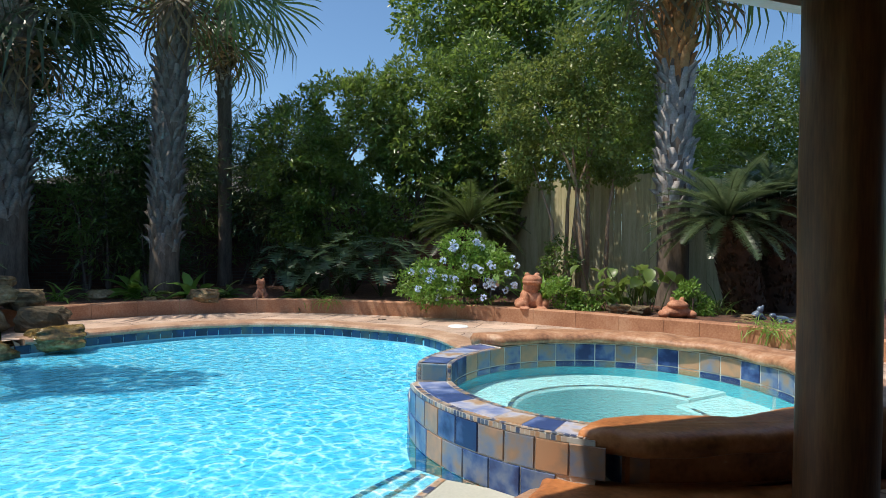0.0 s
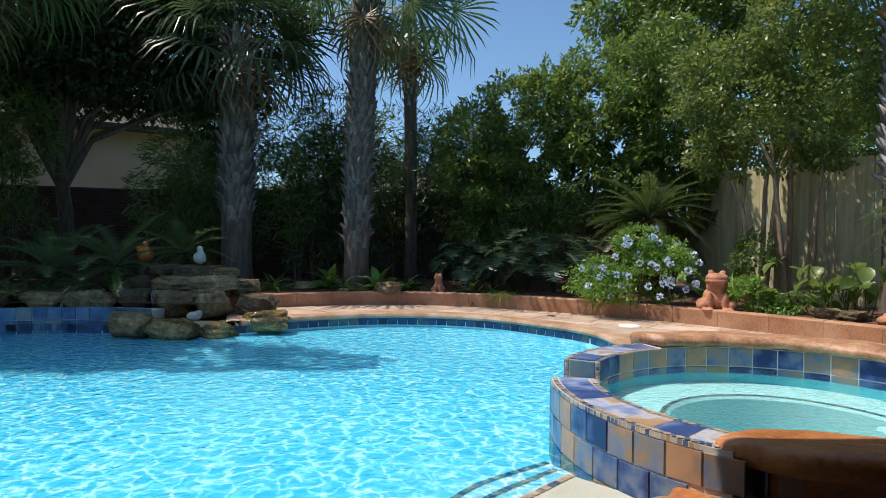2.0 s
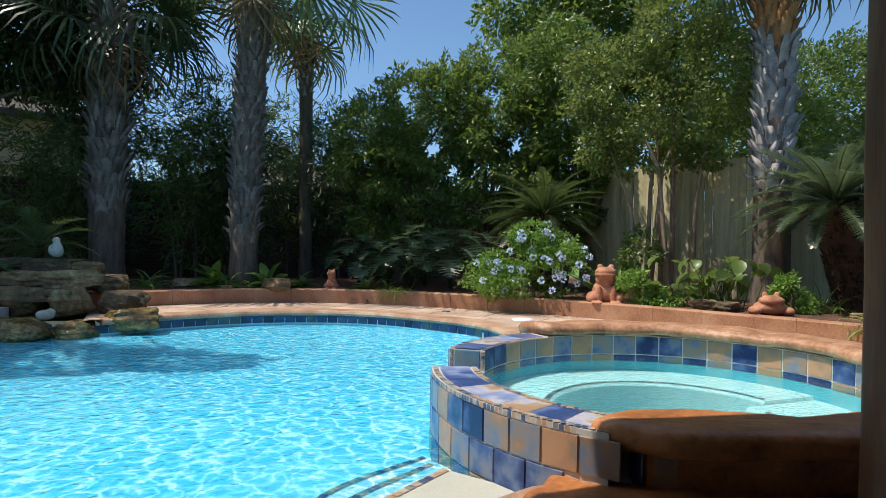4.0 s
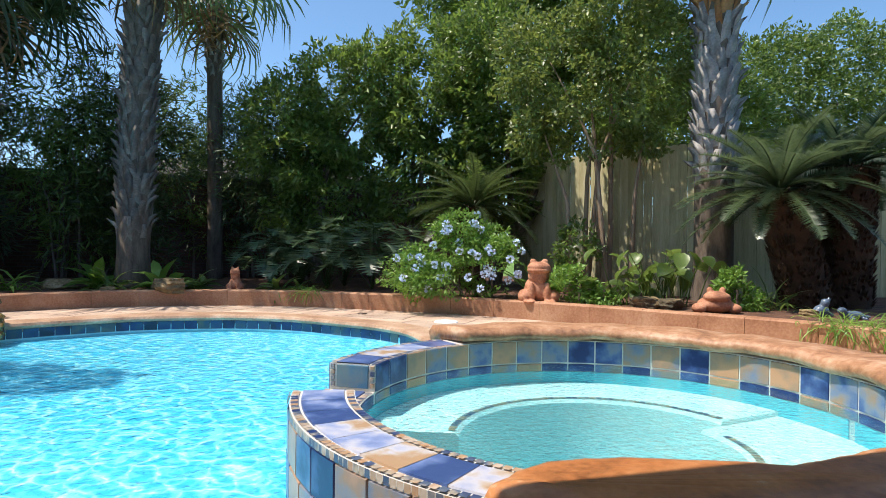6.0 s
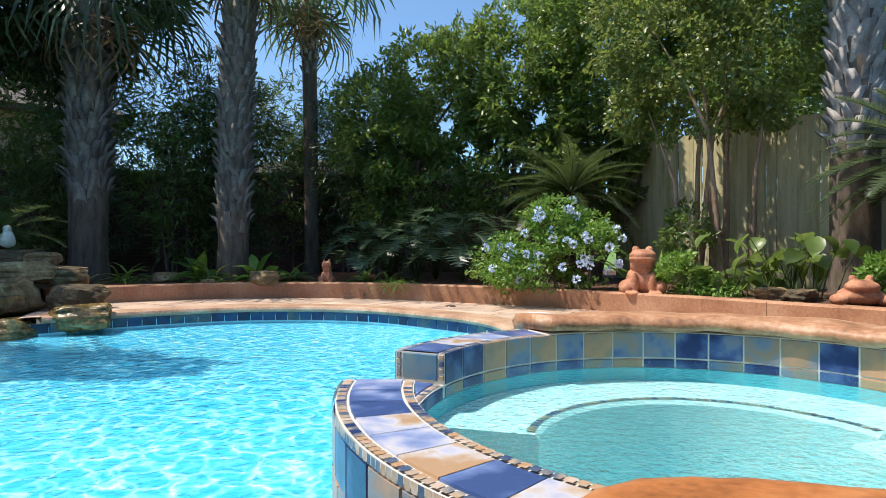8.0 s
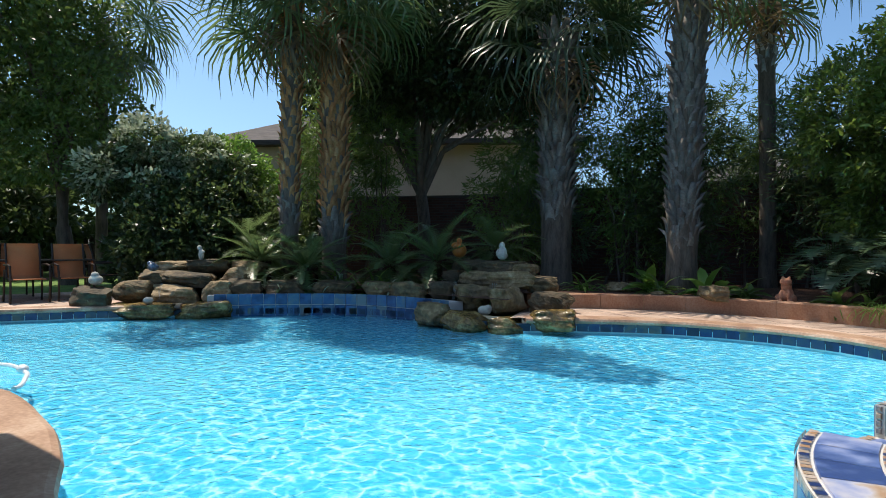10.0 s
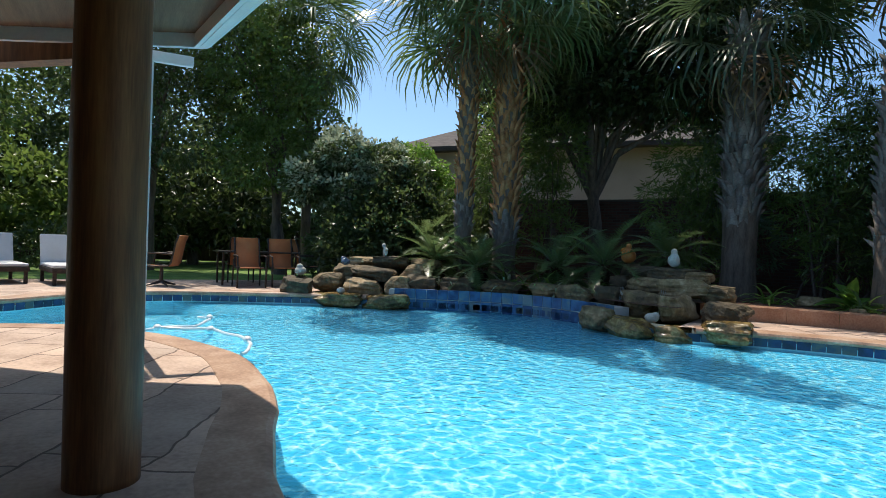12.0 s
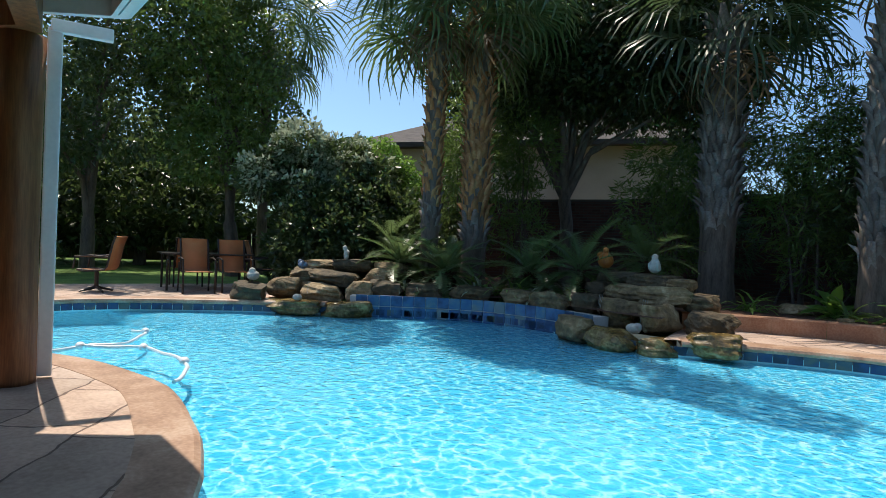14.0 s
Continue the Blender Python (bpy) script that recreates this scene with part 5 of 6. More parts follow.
tree("low_shrub", (3.62, 8.72, SOIL_Z), [(3.58, 8.72, 0.52, 0.34, 0.3, 0.26), (3.88, 8.6, 0.48, 0.26, 0.25, 0.22)], 3400, 0.065, LEAF_LIGHT, "low rounded green shrub beside the frog", "shrub", r0=0.015, seed=50, gap=0.42)
tree("low_shrub", (5.25, 7.8, SOIL_Z), [(5.25, 7.8, 0.52, 0.28, 0.26, 0.26)], 2200, 0.065, LEAF_LIGHT, "low fresh green shrub beside the toad", "shrub", r0=0.015, seed=51, gap=0.42)
tree("low_shrub", (3.95, 9.75, SOIL_Z), [(3.95, 9.75, 0.9, 0.35, 0.3, 0.5)], 1500, 0.09, LEAF_MID, "upright green shrub among the myrtle stems", "shrub", r0=0.015, seed=52, gap=0.55)
for x, y, n, L in [(-0.05, 10.42, 130, 0.28), (5.42, 6.35, 200, 0.36), (5.7, 6.0, 160, 0.36)]:
    rosette("trailing_grass", x, y, SOIL_Z, n, L, 0.012, 1.8, LEAF_LIGHT, "yellow-green trailing grass over the kerb", "grass tuft", low=-0.3, spread=0.13, group="trailing grass")
for k, (x, y) in enumerate([(-8.0, 7.9), (-7.4, 8.4), (-6.7, 8.2), (-9.6, 7.6), (-6.9, 9.4), (-5.9, 10.2), (-4.4, 10.6), (-10.6, 6.6), (-7.7, 7.55), (-7.1, 7.95), (-6.2, 8.35), (-8.5, 6.75), (-5.7, 9.6), (-3.2, 10.9)]):
    rosette("fern", x, y, SOIL_Z, 32, 0.68, 0.05, 1.5, (LEAF_LIGHT, LEAF_MID, LEAF_SILVER)[k % 3], "shaded arching fern above the rocks", "fern", low=0.0, spread=0.1, group="ferns")

# ---------- rocks ----------
LAB = "tan weathered boulder stacked at the pool edge"
WETL = "wet ochre boulder at the foot of the rock fall"
for k, (x, y, z, sx, sy, sz, m, rz) in enumerate([
        (-3.25, 8.35, -0.1, 0.68, 0.5, 0.34, WETROCK, 25), (-3.75, 7.95, -0.16, 0.5, 0.45, 0.28, WETROCK, 60), (-4.35, 7.75, -0.16, 0.75, 0.5, 0.3, WETROCK, 5), (-5.0, 7.75, -0.16, 0.7, 0.5, 0.42, ROCK, -10),
        (-3.6, 8.8, 0.05, 0.6, 0.5, 0.38, ROCK, 15), (-4.15, 8.45, 0.1, 0.55, 0.4, 0.4, ROCK, 80), (-4.75, 8.35, 0.1, 0.6, 0.45, 0.42, ROCK, 0), (-5.35, 8.3, 0.1, 0.6, 0.5, 0.45, ROCK, -20),
        (-3.95, 9.1, 0.36, 0.5, 0.42, 0.28, ROCK, 30), (-4.35, 8.95, 0.42, 0.8, 0.5, 0.28, ROCK, 4), (-5.0, 8.85, 0.42, 0.75, 0.5, 0.28, ROCK, -8), (-5.5, 8.75, 0.40, 0.4, 0.4, 0.3, ROCK, 30),
        (-4.75, 9.1, 0.64, 0.72, 0.5, 0.22, ROCK, 3), (-5.3, 9.1, 0.66, 0.55, 0.42, 0.2, ROCK, 20), (-4.35, 9.15, 0.62, 0.4, 0.38, 0.2, ROCK, -14),
        (-5.85, 8.05, 0.2, 0.75, 0.45, 0.3, ROCK, -12), (-6.6, 7.95, 0.22, 0.7, 0.45, 0.26, ROCK, 8), (-7.3, 7.5, 0.22, 0.75, 0.45, 0.26, ROCK, 40), (-7.85, 6.9, 0.22, 0.7, 0.45, 0.28, ROCK, 52),
        (-8.3, 6.3, 0.18, 0.65, 0.45, 0.34, ROCK, 55)]):
    boulder(x - 0.26, y - 0.1, z, sx, sy, sz, m, WETL if m is WETROCK else LAB, rz, k + 1, "rock fall by the palms", (k * 37) % 15 - 7)
for k, (x, y, z, sx, sy, sz, m, rz) in enumerate([
        (-8.55, 5.5, -0.16, 0.9, 0.55, 0.32, WETROCK, 55), (-9.05, 4.75, -0.16, 0.95, 0.55, 0.3, WETROCK, 58), (-9.6, 4.1, -0.12, 0.6, 0.55, 0.55, ROCK, 60),
        (-8.85, 5.9, 0.1, 0.6, 0.5, 0.4, ROCK, 40), (-9.25, 5.3, 0.1, 0.8, 0.5, 0.3, ROCK, 62), (-9.7, 4.75, 0.1, 0.6, 0.5, 0.4, ROCK, 50), (-9.4, 5.6, 0.36, 0.9, 0.5, 0.26, ROCK, 60), (-8.95, 6.3, 0.34, 0.55, 0.5, 0.38, ROCK, 20),
        (-9.8, 5.2, 0.38, 0.6, 0.5, 0.26, ROCK, 64), (-9.5, 6.0, 0.58, 0.75, 0.45, 0.26, ROCK, 58), (-9.95, 5.5, 0.6, 0.6, 0.45, 0.2, ROCK, 50), (-9.1, 6.6, 0.58, 0.5, 0.45, 0.24, ROCK, 30)]):
    boulder(x, y, z, sx, sy, sz, m, WETL if m is WETROCK else LAB, rz, k + 41, "rock fall by the patio set", (k * 37) % 15 - 7)
for k, (x, y, s) in enumerate([(4.25, 8.1, 0.36), (4.5, 7.95, 0.34), (4.62, 8.2, 0.22), (-2.2, 10.6, 0.5), (-3.9, 10.9, 0.4), (-3.0, 10.45, 0.2), (5.7, 7.2, 0.22)]):
    boulder(x, y, SOIL_Z - 0.02, s, s * 0.8, s * 0.5, ROCK, "small tan bed stone resting on mulch", k * 40, k + 70, "bed stones")

# thin falls of water over the stacked rocks
for x, y, z0, z1, w in [(-4.47, 8.14, 0.1, 0.52, 0.03), (-5.2, 8.06, 0.1, 0.52, 0.02), (-9.15, 5.02, 0.08, 0.42, 0.03)]:
    v, t = join([tri_tube([(x + dx, y + 0.01 * j, z1), (x + dx * 1.1, y - 0.03, (z0 + z1) / 2), (x + dx * 1.2, y - 0.05, z0)], [0.0015, 0.0018, 0.002], 5) for j, dx in enumerate(np.linspace(-w, w, 3))])
    tagged(fast("water_trickle", v, t, SPRAY), "thin trickle of water falling over rocks", "waterfall", "trickles")

# ---------- statues: plain shapes ----------
def lumps(name, x, y, z, balls, material, label, category="statue", rz=0.0, group=""):
    bm = bmesh.new()
    for bx, by, bz, rx, ry, rz_ in balls:
        bmesh.ops.create_icosphere(bm, subdivisions=3, radius=1.0, matrix=Matrix.Translation((bx, by, bz)) @ Matrix.Diagonal((rx, ry, rz_, 1)))
    ob = part(name, bm, material, smooth=True)
    md = ob.modifiers.new("melt", "REMESH"); md.mode, md.voxel_size, md.use_smooth_shade = "VOXEL", 0.012, True
    ob.matrix_basis = pose(x, y, z, 0, 0, rz)
    return tagged(ob, label, category, group)


FROG = [(0, 0.02, 0.2, 0.17, 0.15, 0.22), (0, -0.02, 0.42, 0.13, 0.12, 0.16), (0, -0.05, 0.55, 0.14, 0.13, 0.085), (0, -0.06, 0.50, 0.145, 0.13, 0.05), (-0.075, -0.03, 0.635, 0.04, 0.045, 0.045), (0.075, -0.03, 0.635, 0.04, 0.045, 0.045),
        (-0.17, -0.04, 0.1, 0.09, 0.14, 0.11), (0.17, -0.04, 0.1, 0.09, 0.14, 0.11), (-0.1, -0.13, 0.15, 0.045, 0.05, 0.17), (0.1, -0.13, 0.15, 0.045, 0.05, 0.17), (-0.12, -0.18, 0.025, 0.08, 0.08, 0.03), (0.12, -0.18, 0.025, 0.08, 0.08, 0.03)]
lumps("frog_statue", 3.13, 8.92, SOIL_Z - 0.01, [(a * 1.05, b, c * 0.86, d * 1.12, e, f * 0.88) for a, b, c, d, e, f in FROG], TERRACOTTA, "terracotta sitting frog statue on mulch", rz=-10)
lumps("frog_statue", -1.27, 10.92, SOIL_Z - 0.01, [tuple(v * 0.55 for v in b) for b in FROG], TERRACOTTA, "small terracotta frog statue in shade")
TOAD = [(0, 0, 0.1, 0.2, 0.16, 0.1), (0, -0.06, 0.19, 0.15, 0.12, 0.07), (-0.07, -0.03, 0.27, 0.035, 0.04, 0.035), (0.07, -0.03, 0.27, 0.035, 0.04, 0.035), (-0.19, -0.05, 0.06, 0.08, 0.1, 0.06), (0.19, -0.05, 0.06, 0.08, 0.1, 0.06)]
lumps("toad_statue", 4.85, 7.6, SOIL_Z - 0.01, TOAD, TERRACOTTA, "squat terracotta toad ornament on mulch", rz=-15)
lumps("blue_ornament", 5.85, 7.2, SOIL_Z - 0.01, [(0, 0, 0.07, 0.085, 0.07, 0.07), (0.02, -0.03, 0.16, 0.045, 0.045, 0.05), (-0.08, 0, 0.04, 0.04, 0.06, 0.04), (0.05, -0.05, 0.2, 0.015, 0.015, 0.03), (0.09, -0.02, 0.03, 0.03, 0.05, 0.03)], BLUECERAMIC, "blue-grey ceramic garden ornament")
lumps("blue_ornament", 6.0, 6.95, SOIL_Z - 0.01, [(0, 0, 0.05, 0.14, 0.07, 0.05), (-0.13, -0.02, 0.10, 0.05, 0.04, 0.04), (0.16, 0.02, 0.03, 0.08, 0.025, 0.025), (-0.06, -0.08, 0.02, 0.02, 0.05, 0.02), (0.08, -0.08, 0.02, 0.02, 0.05, 0.02)], BLUECERAMIC, "blue-grey ceramic lizard-shaped ornament")
lumps("garden_figure", -4.97, 8.95, 0.86, [(0, 0, 0.07, 0.095, 0.08, 0.08), (0, 0, 0.15, 0.07, 0.065, 0.07), (0, -0.01, 0.235, 0.05, 0.05, 0.055), (-0.07, -0.02, 0.1, 0.03, 0.05, 0.07), (0.07, -0.02, 0.1, 0.03, 0.05, 0.07)], PALESTONE, "pale carved garden figure on top of rocks")
lumps("turtle_ornament", -9.75, 4.2, 0.40, [(0, 0, 0.08, 0.14, 0.11, 0.09), (0.02, -0.02, 0.17, 0.07, 0.06, 0.05), (-0.12, -0.02, 0.06, 0.04, 0.04, 0.04)], PALESTONE, "white stone turtle ornament on a boulder")
lumps("blue_ornament", -9.6, 5.05, 0.62, [(0, 0, 0.06, 0.11, 0.09, 0.07), (-0.06, -0.03, 0.12, 0.05, 0.05, 0.05), (0.07, -0.02, 0.11, 0.03, 0.03, 0.04)], BLUECERAMIC, "blue ceramic frog ornament on rocks")
lumps("garden_figure", -9.5, 5.85, 0.80, [(0, 0, 0.1, 0.06, 0.05, 0.11), (-0.03, -0.02, 0.22, 0.045, 0.045, 0.05), (0.08, 0, 0.15, 0.06, 0.02, 0.03)], PALESTONE, "grey carved garden figure on rocks")
lumps("pale_stone", -4.45, 7.9, 0.06, [(0, 0, 0.07, 0.12, 0.07, 0.07), (0.07, 0, 0.11, 0.06, 0.05, 0.05)], PALESTONE, "pale wet carved stone in the rock fall", "stone")
lumps("pale_stone", -8.95, 4.75, 0.1, [(0, 0, 0.06, 0.09, 0.08, 0.06)], PALESTONE, "pale round stone at the rock fall", "stone")
lumps("clay_jug", -5.95, 8.95, 0.87, [(0, 0, 0.13, 0.13, 0.13, 0.13), (-0.1, 0, 0.22, 0.08, 0.06, 0.06), (0, 0, 0.3, 0.05, 0.05, 0.05)], ORANGEGLAZE, "orange glazed clay jug tipped over rocks", "jug")
boulder(-5.95, 9.0, 0.33, 0.42, 0.42, 0.60, ROCK, LAB, 10, 91, "rock fall by the palms")

# ---------- patio furniture ----------
def sling_chair(x, y, z, rz, swivel=False):
    th = empty("patio_chair", x, y, z, "rust sling patio chair on swivel base" if swivel else "rust sling patio chair with bronze frame", "chair", "patio chairs", rz=rz)
    prof = [(-0.22, 0.40), (0.0, 0.385), (0.22, 0.40), (0.265, 0.46), (0.30, 0.62), (0.345, 0.85), (0.40, 1.0)]
    vs, fs = [], []
    for yy, zz in prof:
        vs += [(-0.23, yy, zz), (0.23, yy, zz), (0.23, yy + 0.012, zz - 0.012), (-0.23, yy + 0.012, zz - 0.012)]
    for i in range(len(prof) - 1):
        for k in range(4):
            fs.append((4 * i + k, 4 * i + (k + 1) % 4, 4 * i + 4 + (k + 1) % 4, 4 * i + 4 + k))
    fs += [(0, 1, 2, 3), (27, 26, 25, 24)]
    obj("sling", vs, fs, SLING, th, "rust coloured woven sling", True)
    for sx in (-0.245, 0.245):
        obj("side_rail", *tube([(sx, a, b) for a, b in prof], 0.017, 8), BRONZE, th)
        obj("armrest", *tube([(sx * 1.12, 0.30, 0.63), (sx * 1.14, 0.0, 0.645), (sx * 1.14, -0.24, 0.62), (sx * 1.12, -0.27, 0.42)], 0.018, 8), BRONZE, th)
        if not swivel:
            obj("leg", *tube([(sx * 1.12, -0.27, 0.42), (sx * 1.12, -0.27, 0.0)], 0.017, 8), BRONZE, th)
            obj("leg", *tube([(sx * 1.1, 0.28, 0.55), (sx * 1.12, 0.33, 0.0)], 0.017, 8), BRONZE, th)
    if swivel:
        obj("stem", *tube([(0, 0, 0.06), (0, 0, 0.38)], 0.035, 10), BRONZE, th)
        for k in range(4):
            a = k * math.pi / 2 + 0.785
            obj("foot", *tube([(0, 0, 0.09), (0.28 * math.cos(a), 0.28 * math.sin(a), 0.015)], [0.028, 0.016], 8), BRONZE, th)
    return th


sling_chair(-10.85, 3.45, DECK_F, 60 + 30)
sling_chair(-10.95, 4.15, DECK_F, 90)
sling_chair(-12.45, 3.5, DECK_F, -90)
sling_chair(-11.75, 4.95, DECK_F, 178)
sling_chair(-11.2, 1.85, DECK_F, 175 - 200, True)
tb = empty("patio_table", -11.7, 3.75, DECK_F, "dark bronze rectangular patio table", "table")
bm = bmesh.new(); box(bm, 0, 0, 0.70, 0.95, 1.7, 0.03, bevel=0.008); part("tabletop", bm, BRONZE, tb)
for sx in (-0.4, 0.4):
    for sy in (-0.75, 0.75):
        obj("leg", *tube([(sx, sy, 0), (sx, sy, 0.69)], 0.022, 8), BRONZE, tb)


def lounger(x, y, rz):
    th = empty("sun_lounger", x, y, DECK_F, "white cushioned sun lounger on dark wicker base", "sun lounger", "sun loungers", rz=rz)
    bm = bmesh.new(); box(bm, 0, -0.2, 0.27, 0.62, 1.45, 0.09, bevel=0.02); part("frame", bm, WICKER, th)
    for sx in (-0.26, 0.26):
        for sy in (-0.85, 0.42):
            bm = bmesh.new(); box(bm, sx, sy, 0.115, 0.06, 0.06, 0.23, bevel=0.01); part("leg", bm, WICKER, th)
    bm = bmesh.new(); box(bm, 0, -0.25, 0.345, 0.60, 1.3, 0.06, bevel=0.025); part("mattress", bm, WHITESLING, th)
    bm = bmesh.new(); box(bm, 0, 0, 0.31, 0.60, 0.06, 0.66, pose(0, 0.40, 0.31, -16, 0, 0), bevel=0.025); part("backrest", bm, WHITESLING, th)
    return th


lounger(-12.4, -0.9, 108)
lounger(-12.0, 0.15, 104)

# floating cleaner hose
hose_pts = smooth_path([(-6.1, 1.1), (-6.4, 1.3), (-6.62, 1.58), (-6.6, 1.9), (-6.95, 2.15), (-7.5, 2.3), (-7.6, 2.15)], 0.1)
hs = empty("pool_hose", 0, 0, 0, "thin white floating pool cleaner hose", "hose")
obj("hose", *tube([(p.x, p.y, WATER_Z + 0.012 + 0.01 * math.sin(i)) for i, p in enumerate(hose_pts)], 0.02, 8), HOSE, hs)
hose2 = smooth_path([(-6.62, 1.58), (-6.31, 2.17), (-5.4, 2.45), (-4.8, 2.35), (-4.6, 2.25)], 0.1)
obj("hose", *tube([(p.x, p.y, WATER_Z + 0.012 + 0.01 * math.cos(i)) for i, p in enumerate(hose2)], 0.02, 8), HOSE, hs)
for x, y in [(-6.62, 1.58), (-6.31, 2.17), (-5.4, 2.45), (-7.5, 2.3)]:
    bm = bmesh.new(); bmesh.ops.create_icosphere(bm, subdivisions=2, radius=0.05, matrix=Matrix.Translation((x, y, WATER_Z + 0.02)) @ Matrix.Diagonal((1.5, 1, 0.9, 1)))
    part("float", bm, HOSE, hs, smooth=True)

# ---------- neighbouring houses ----------
def house(name, cx, cy, rz, w, d, eave, rise, windows, label):
    th = empty(name, cx, cy, -0.03, label, "house", rz=rz)
    bm = bmesh.new(); box(bm, 0, 0, eave / 2, w, d, eave); part("wall", bm, STUCCO, th)
    o = 0.45
    a, b = w / 2 + o, d / 2 + o
    r = max(0.5, a - b)
    vs = [(-a, -b, eave - 0.05), (a, -b, eave - 0.05), (a, b, eave - 0.05), (-a, b, eave - 0.05), (-a, -b, eave + 0.12), (a, -b, eave + 0.12), (a, b, eave + 0.12), (-a, b, eave + 0.12), (-r, 0, eave + rise), (r, 0, eave + rise)]
    fs = [(3, 2, 1, 0), (0, 1, 5, 4), (1, 2, 6, 5), (2, 3, 7, 6), (3, 0, 4, 7), (4, 5, 9, 8), (6, 7, 8, 9), (5, 6, 9), (7, 4, 8)]
    obj("roof", vs, fs, SHINGLE, th)
    for x, z, ww, hh in windows:
        wn_ = empty("window", x, -d / 2, z, "", "")
        for key in list(wn_.keys()):
            del wn_[key]
        wn_.parent = th
        bm = bmesh.new()
        for px, pz, sx, sz in ((0, hh / 2, ww + 0.12, 0.07), (0, -hh / 2, ww + 0.12, 0.07), (-ww / 2, 0, 0.07, hh), (ww / 2, 0, 0.07, hh), (0, 0, 0.04, hh)):
            box(bm, px, -0.03, pz, sx, 0.08, sz)
        part("window_frame", bm, WHITE, wn_)
        bm = bmesh.new(); box(bm, 0, -0.012, 0, ww - 0.06, 0.02, hh - 0.06); part("pane", bm, GLASS_DARK, wn_)
    return th


house("house", -17.2, 17.6, 40, 13, 7, 4.75, 2.0, [(-4.6, 3.1, 0.9, 1.3)], "cream stucco neighbour house with shingled roof")
house("house", -4.5, 27, 4, 13, 8, 3.0, 1.7, [(-3, 1.6, 1.2, 1.2)], "neighbour house with grey shingled hip roof")

# ---------- tiles and blocks, joined to their walls ----------
def tile_mesh(name, w, h, t, material):
    g = 0.006
    a, b = w / 2 - g / 2, h / 2 - g / 2
    e = 0.004
    vs = [(-a, 0, -b), (a, 0, -b), (a, 0, b), (-a, 0, b), (-a + e, -t, -b + e), (a - e, -t, -b + e), (a - e, -t, b - e), (-a + e, -t, b - e)]
    fs = [(4, 5, 6, 7), (0, 1, 5, 4), (1, 2, 6, 5), (2, 3, 7, 6), (3, 0, 4, 7)]
    me = bpy.data.meshes.new(name)
    me.from_pydata(vs, [], fs); me.update(); me.materials.append(material)
    return me


def put_tile(me, name, m, parent, back=None):
    ob = new(name, me)
    ob.parent = parent
    if back is not None:
        ob.matrix_parent_inverse = back
    ob.matrix_basis = m
    return ob


def spa_face(r, a, z, outward):
    x, y = spa(r, a)
    return pose(x, y, z, 0, 0, a + (90 if outward else -90))


TW = 0.205
def face_row(r, a0, a1, z0, z1, outward, material=None, w=TW):
    step = math.degrees(w / r)
    k = max(1, int(round((a1 - a0) / step)))
    me = tile_mesh("tile", math.radians((a1 - a0) / k) * r, z1 - z0, 0.008, material or TILE)
    for i in range(k):
        put_tile(me, "tile", spa_face(r, a0 + (i + 0.5) * (a1 - a0) / k, (z0 + z1) / 2, outward), spa_thing, inv)


face_row(1.37, -45, 158, 0.135, 0.305, False)
face_row(1.37, -45, 158, 0.07, 0.133, False)
face_row(1.665, 120, 158, 0.12, 0.295, True)
face_row(1.665, 120, 158, -0.10, 0.118, True)
face_row(1.37, 181, 236, 0.07, 0.24, False)
face_row(1.37, 159, 180, 0.03, 0.135, False)
face_row(1.68, 180.5, 240, 0.068, 0.25, True)
face_row(1.68, 159, 180, 0.0, 0.138, True)
face_row(1.68, 180.5, 231, -0.118, 0.066, True)
face_row(1.68, 159, 180, -0.118, -0.002, True)
face_row(1.68, 159, 231, -0.30, -0.12, True)


def top_tiles(r0, r1, a0, a1, z, material, name, w=TW, parent=spa_thing):
    k = max(1, int(round((a1 - a0) / math.degrees(w / ((r0 + r1) / 2)))))
    g = 0.004
    for i in range(k):
        b0, b1 = a0 + (a1 - a0) * i / k, a0 + (a1 - a0) * (i + 1) / k
        q0 = math.degrees(g / r1)
        ring_pts = []
        for rr, zz in ((r0 + g / 2, z - 0.004), (r0 + g / 2 + 0.003, z + 0.004), (r1 - g / 2 - 0.003, z + 0.004), (r1 - g / 2, z - 0.004)):
            for bb in (b0 + q0 / 2, (b0 + b1) / 2, b1 - q0 / 2):
                ring_pts.append((*spa(rr, bb), zz))
        fs = []
        for l in range(3):
            for c in range(2):
                fs.append((l * 3 + c, l * 3 + c + 1, (l + 1) * 3 + c + 1, (l + 1) * 3 + c))
        ob = obj(name, ring_pts, [f[::-1] for f in fs], material, parent)
        ob.matrix_parent_inverse = inv


top_tiles(1.41, 1.625, 119, 158, RIM - 0.008, TOPTILE, "tile", 0.25)
top_tiles(1.42, 1.63, 180.5, 237, SPILL - 0.008, TOPTILE, "tile", 0.20)
top_tiles(1.42, 1.63, 159, 180, NOTCH - 0.008, TOPTILE, "tile", 0.20)


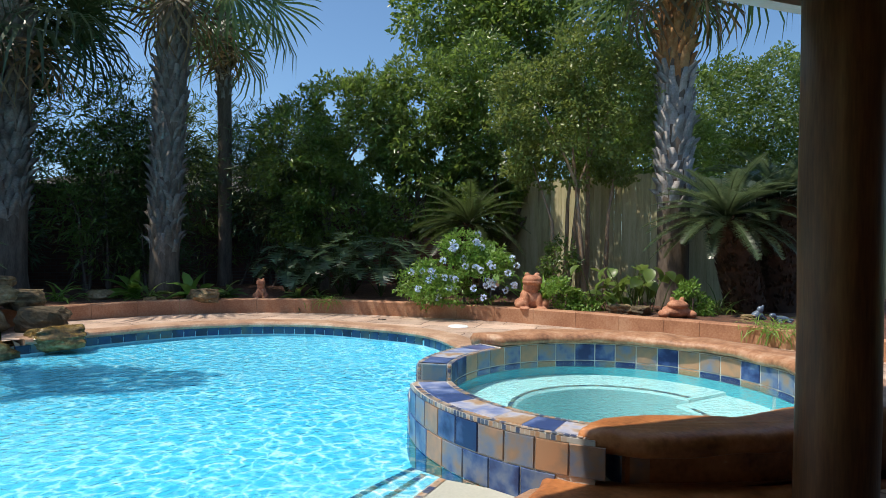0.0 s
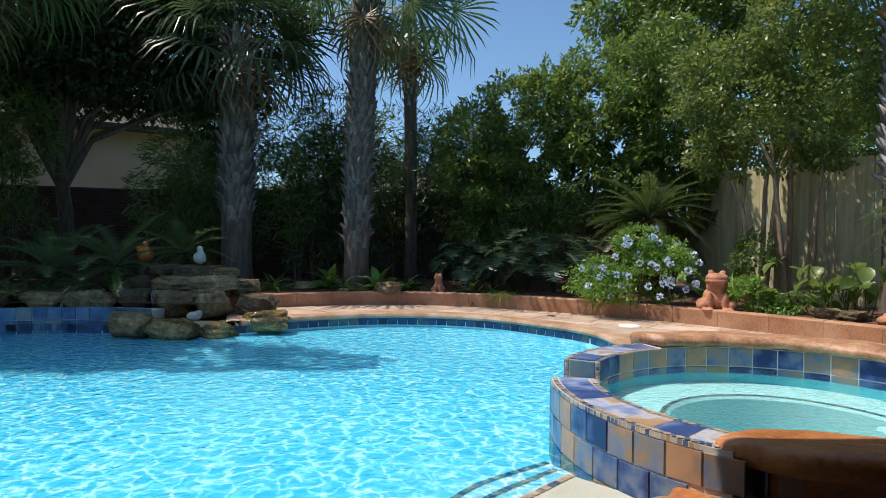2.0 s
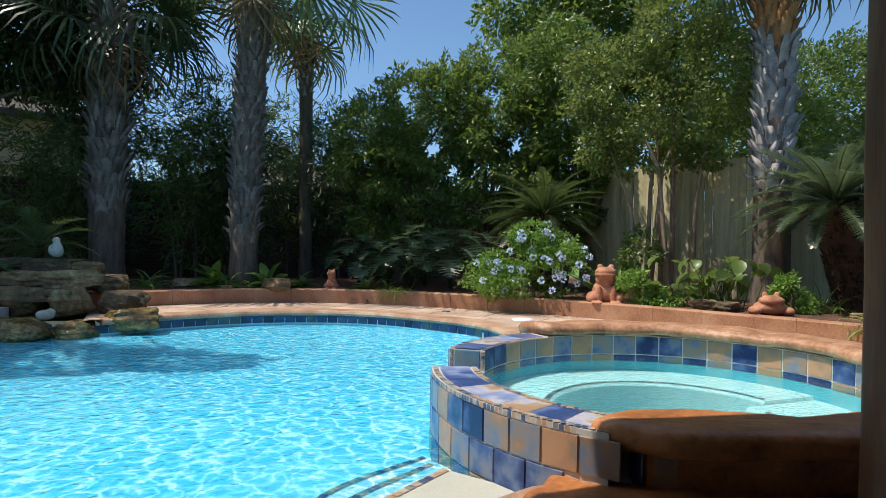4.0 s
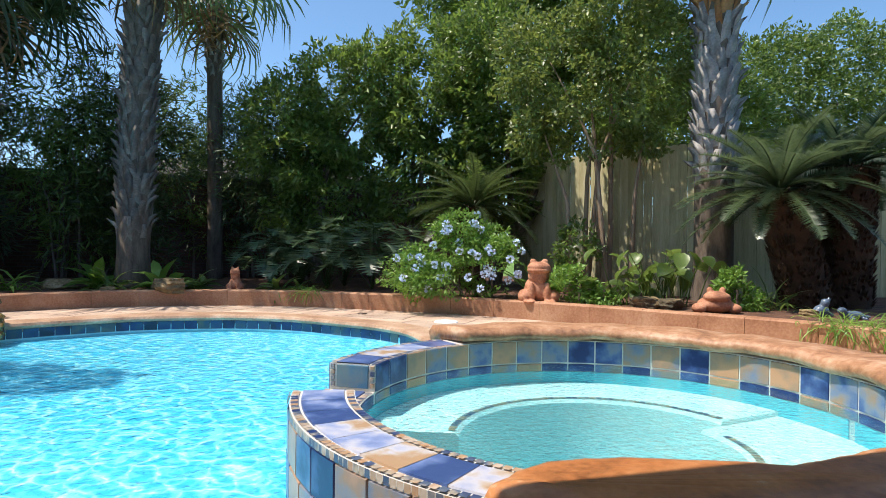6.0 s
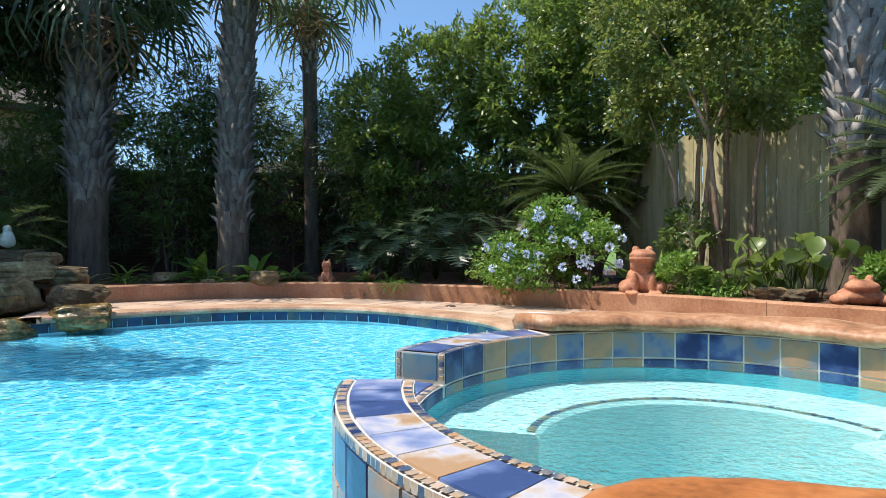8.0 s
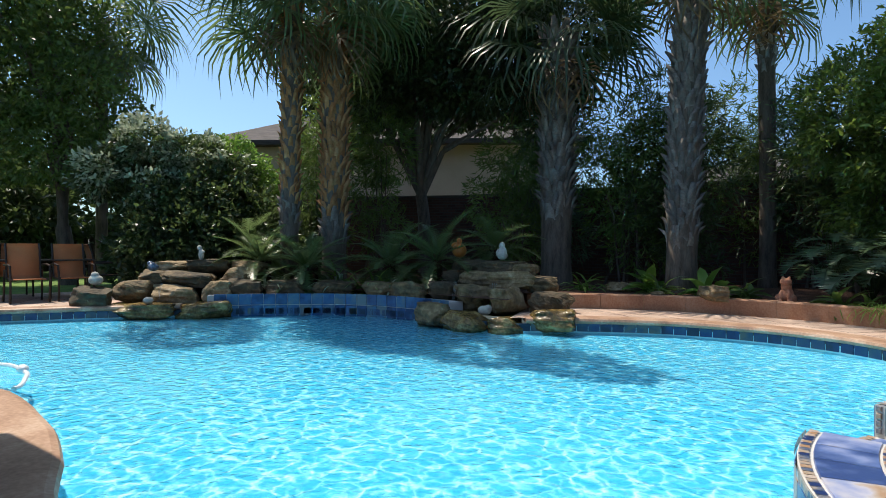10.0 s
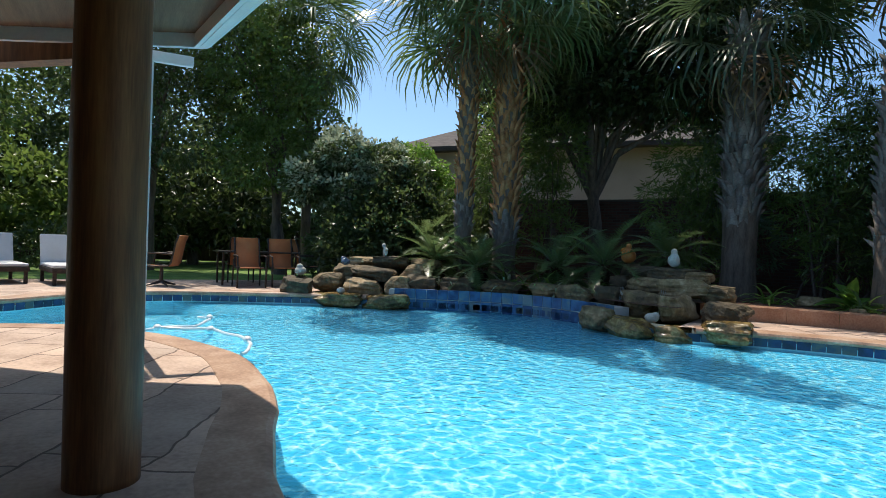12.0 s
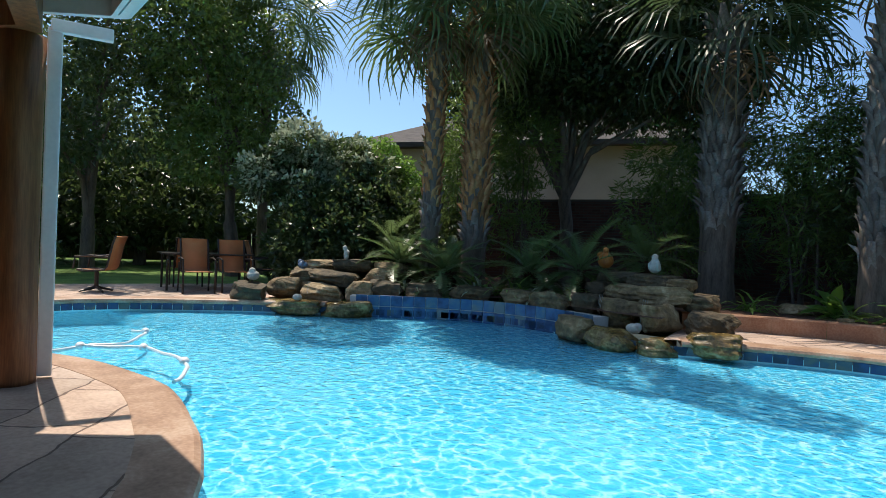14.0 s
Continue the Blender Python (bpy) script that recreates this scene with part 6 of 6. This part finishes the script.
def mosaic_band(kind, r, z0, a0, a1, size=0.035):
    """Small mosaic squares: on a face, or lying flat on a rim."""
    vs, ts = [], []
    k = int(math.radians(a1 - a0) * r / size)
    for i in range(k):
        a, b = a0 + (a1 - a0) * (i + 0.08) / k, a0 + (a1 - a0) * (i + 0.92) / k
        n0 = len(vs)
        if kind == "flat":
            for rr, aa in ((r - size / 2, a), (r + size / 2, a), (r + size / 2, b), (r - size / 2, b)):
                vs.append((*spa(rr, aa), z0))
            ts += [(n0, n0 + 1, n0 + 2), (n0, n0 + 2, n0 + 3)]
        else:
            for zz, aa in ((z0, a), (z0, b), (z0 + size, b), (z0 + size, a)):
                vs.append((*spa(r, aa), zz))
            ts += [(n0, n0 + 1, n0 + 2), (n0, n0 + 2, n0 + 3)]
    ob = fast("mosaic", np.array(vs), np.array(ts), MOSAIC, None)
    under_spa(ob)
    return tagged(ob, "narrow strip of small blue and tan mosaic", kind="stuff")


mosaic_band("flat", 1.39, RIM - 0.004, 118.5, 158)
mosaic_band("flat", 1.646, RIM - 0.004, 118.5, 158)
mosaic_band("flat", 1.395, SPILL - 0.004, 180.5, 237)
mosaic_band("flat", 1.658, SPILL - 0.004, 180.5, 237)
mosaic_band("flat", 1.395, NOTCH - 0.004, 159, 180)
mosaic_band("flat", 1.658, NOTCH - 0.004, 159, 180)
mosaic_band("face", 1.69, SPILL - 0.036, 180.5, 233, 0.03)
mosaic_band("flat", 0.875, -0.004, 22, 166, 0.04)
mosaic_band("flat", 0.70, -0.034, -34, 8, 0.04)
# end of the high rim: one tile between two mosaic strips
ex, ey = spa(1.517, 158)
put_tile(tile_mesh("tile", 0.215, 0.145, 0.008, BLUETILE), "tile", pose(ex, ey, 0.224, 0, 0, 158 + 180), spa_thing, inv)
for rr in (1.388, 1.647):
    for j in range(4):
        x, y = spa(rr, 158)
        put_tile(tile_mesh("mosaic_tile", 0.034, 0.034, 0.008, MOSAIC), "mosaic_tile", pose(x, y, 0.172 + 0.036 * j, 0, 0, 158 + 180), spa_thing, inv)

# tiles under the slab
slab_wall = bpy.data.objects["wall_slab"]
me = tile_mesh("tile", 0.2, 0.195, 0.008, TILE)
for i in range(11):
    put_tile(me, "tile", pose(1.64 + i * 0.2, 2.775 - 0.003 + (0.02 if i < 5 else 0.005), 0.1, 0, 0, -1), slab_wall)
me = tile_mesh("tile", 0.18, 0.195, 0.008, TILE)
put_tile(me, "tile", pose(1.512, 2.90, 0.1, 0, 0, -90), slab_wall)

# waterline tiles round the pool
def waterline(path, top, parent, w=0.16, h=0.115, material=DARKTILE, keep=lambda p: True):
    me = tile_mesh("tile", w, h, 0.008, material)
    acc, last = 0.0, path[0]
    for p in path[1:]:
        seg = p - last
        while acc + seg.length >= w:
            f = (w - acc) / seg.length
            last = last + seg * f
            seg = p - last
            acc = 0.0
            if keep(last):
                d = seg.normalized() if seg.length > 1e-4 else Vector((1, 0, 0))
                put_tile(me, "tile", pose(last.x, last.y, top - h / 2, 0, 0, math.degrees(math.atan2(d.y, d.x))), parent)
        acc += seg.length
        last = p


waterline(far_path, DECK_F - 0.07, bpy.data.objects["wall_pool"])
waterline([p for p in edge], 0.25, bpy.data.objects["wall_raised"], 0.2, 0.19, BLUETILE)
waterline([p for p in edge], 0.055, bpy.data.objects["wall_raised"], 0.2, 0.19, BLUETILE)
# mosaic lines on the entry steps
for st, line, z in steps:
    vs, ts = [], []
    for a, b in zip(line[:-1], line[1:]):
        d = (b - a); L = d.length; d.normalize(); q = Vector((-d.y, d.x, 0))
        k = max(1, int(L / 0.036))
        for i in range(k):
            for row in (0,):
                p0 = a + d * (L * (i + 0.06) / k) + q * (0.012 + row * 0.034)
                p1 = a + d * (L * (i + 0.94) / k) + q * (0.012 + row * 0.034)
                n0 = len(vs)
                vs += [(p0.x, p0.y, z + 0.005), (p1.x, p1.y, z + 0.005), (p1.x + q.x * 0.042, p1.y + q.y * 0.042, z + 0.005), (p0.x + q.x * 0.042, p0.y + q.y * 0.042, z + 0.005)]
                ts += [(n0, n0 + 1, n0 + 2), (n0, n0 + 2, n0 + 3)]
    tagged(fast("mosaic", np.array(vs), np.array(ts), MOSAIC, st), "line of small dark mosaic along the step", kind="stuff")

# kerb blocks of the planting bed
kerb = empty("kerb_wall", 0, 0, 0, "low clay-coloured block kerb round the planting bed", "kerb wall", kind="structure")
i0 = 0
while i0 < len(bed_path) - 1:
    L, j = 0.0, i0
    size = random.uniform(0.42, 0.62)
    while j < len(bed_path) - 1 and L < size:
        L += (bed_path[j + 1] - bed_path[j]).length
        j += 1
    pts = bed_path[i0:j + 1]
    ends = [pts[0] + (pts[1] - pts[0]) * 0.012, *pts[1:-1], pts[-1] - (pts[-1] - pts[-2]) * 0.012]
    dz = random.uniform(-0.003, 0.003)
    prof = [(0.0, DECK_F - 0.01), (-0.004, 0.30 + dz), (0.012, 0.318 + dz), (0.17, 0.318 + dz), (0.185, 0.30 + dz), (0.185, DECK_F - 0.01)]
    vs, fs = sweep(ends, prof)
    fixed(obj("block", vs, fs, KERB, kerb))
    i0 = j
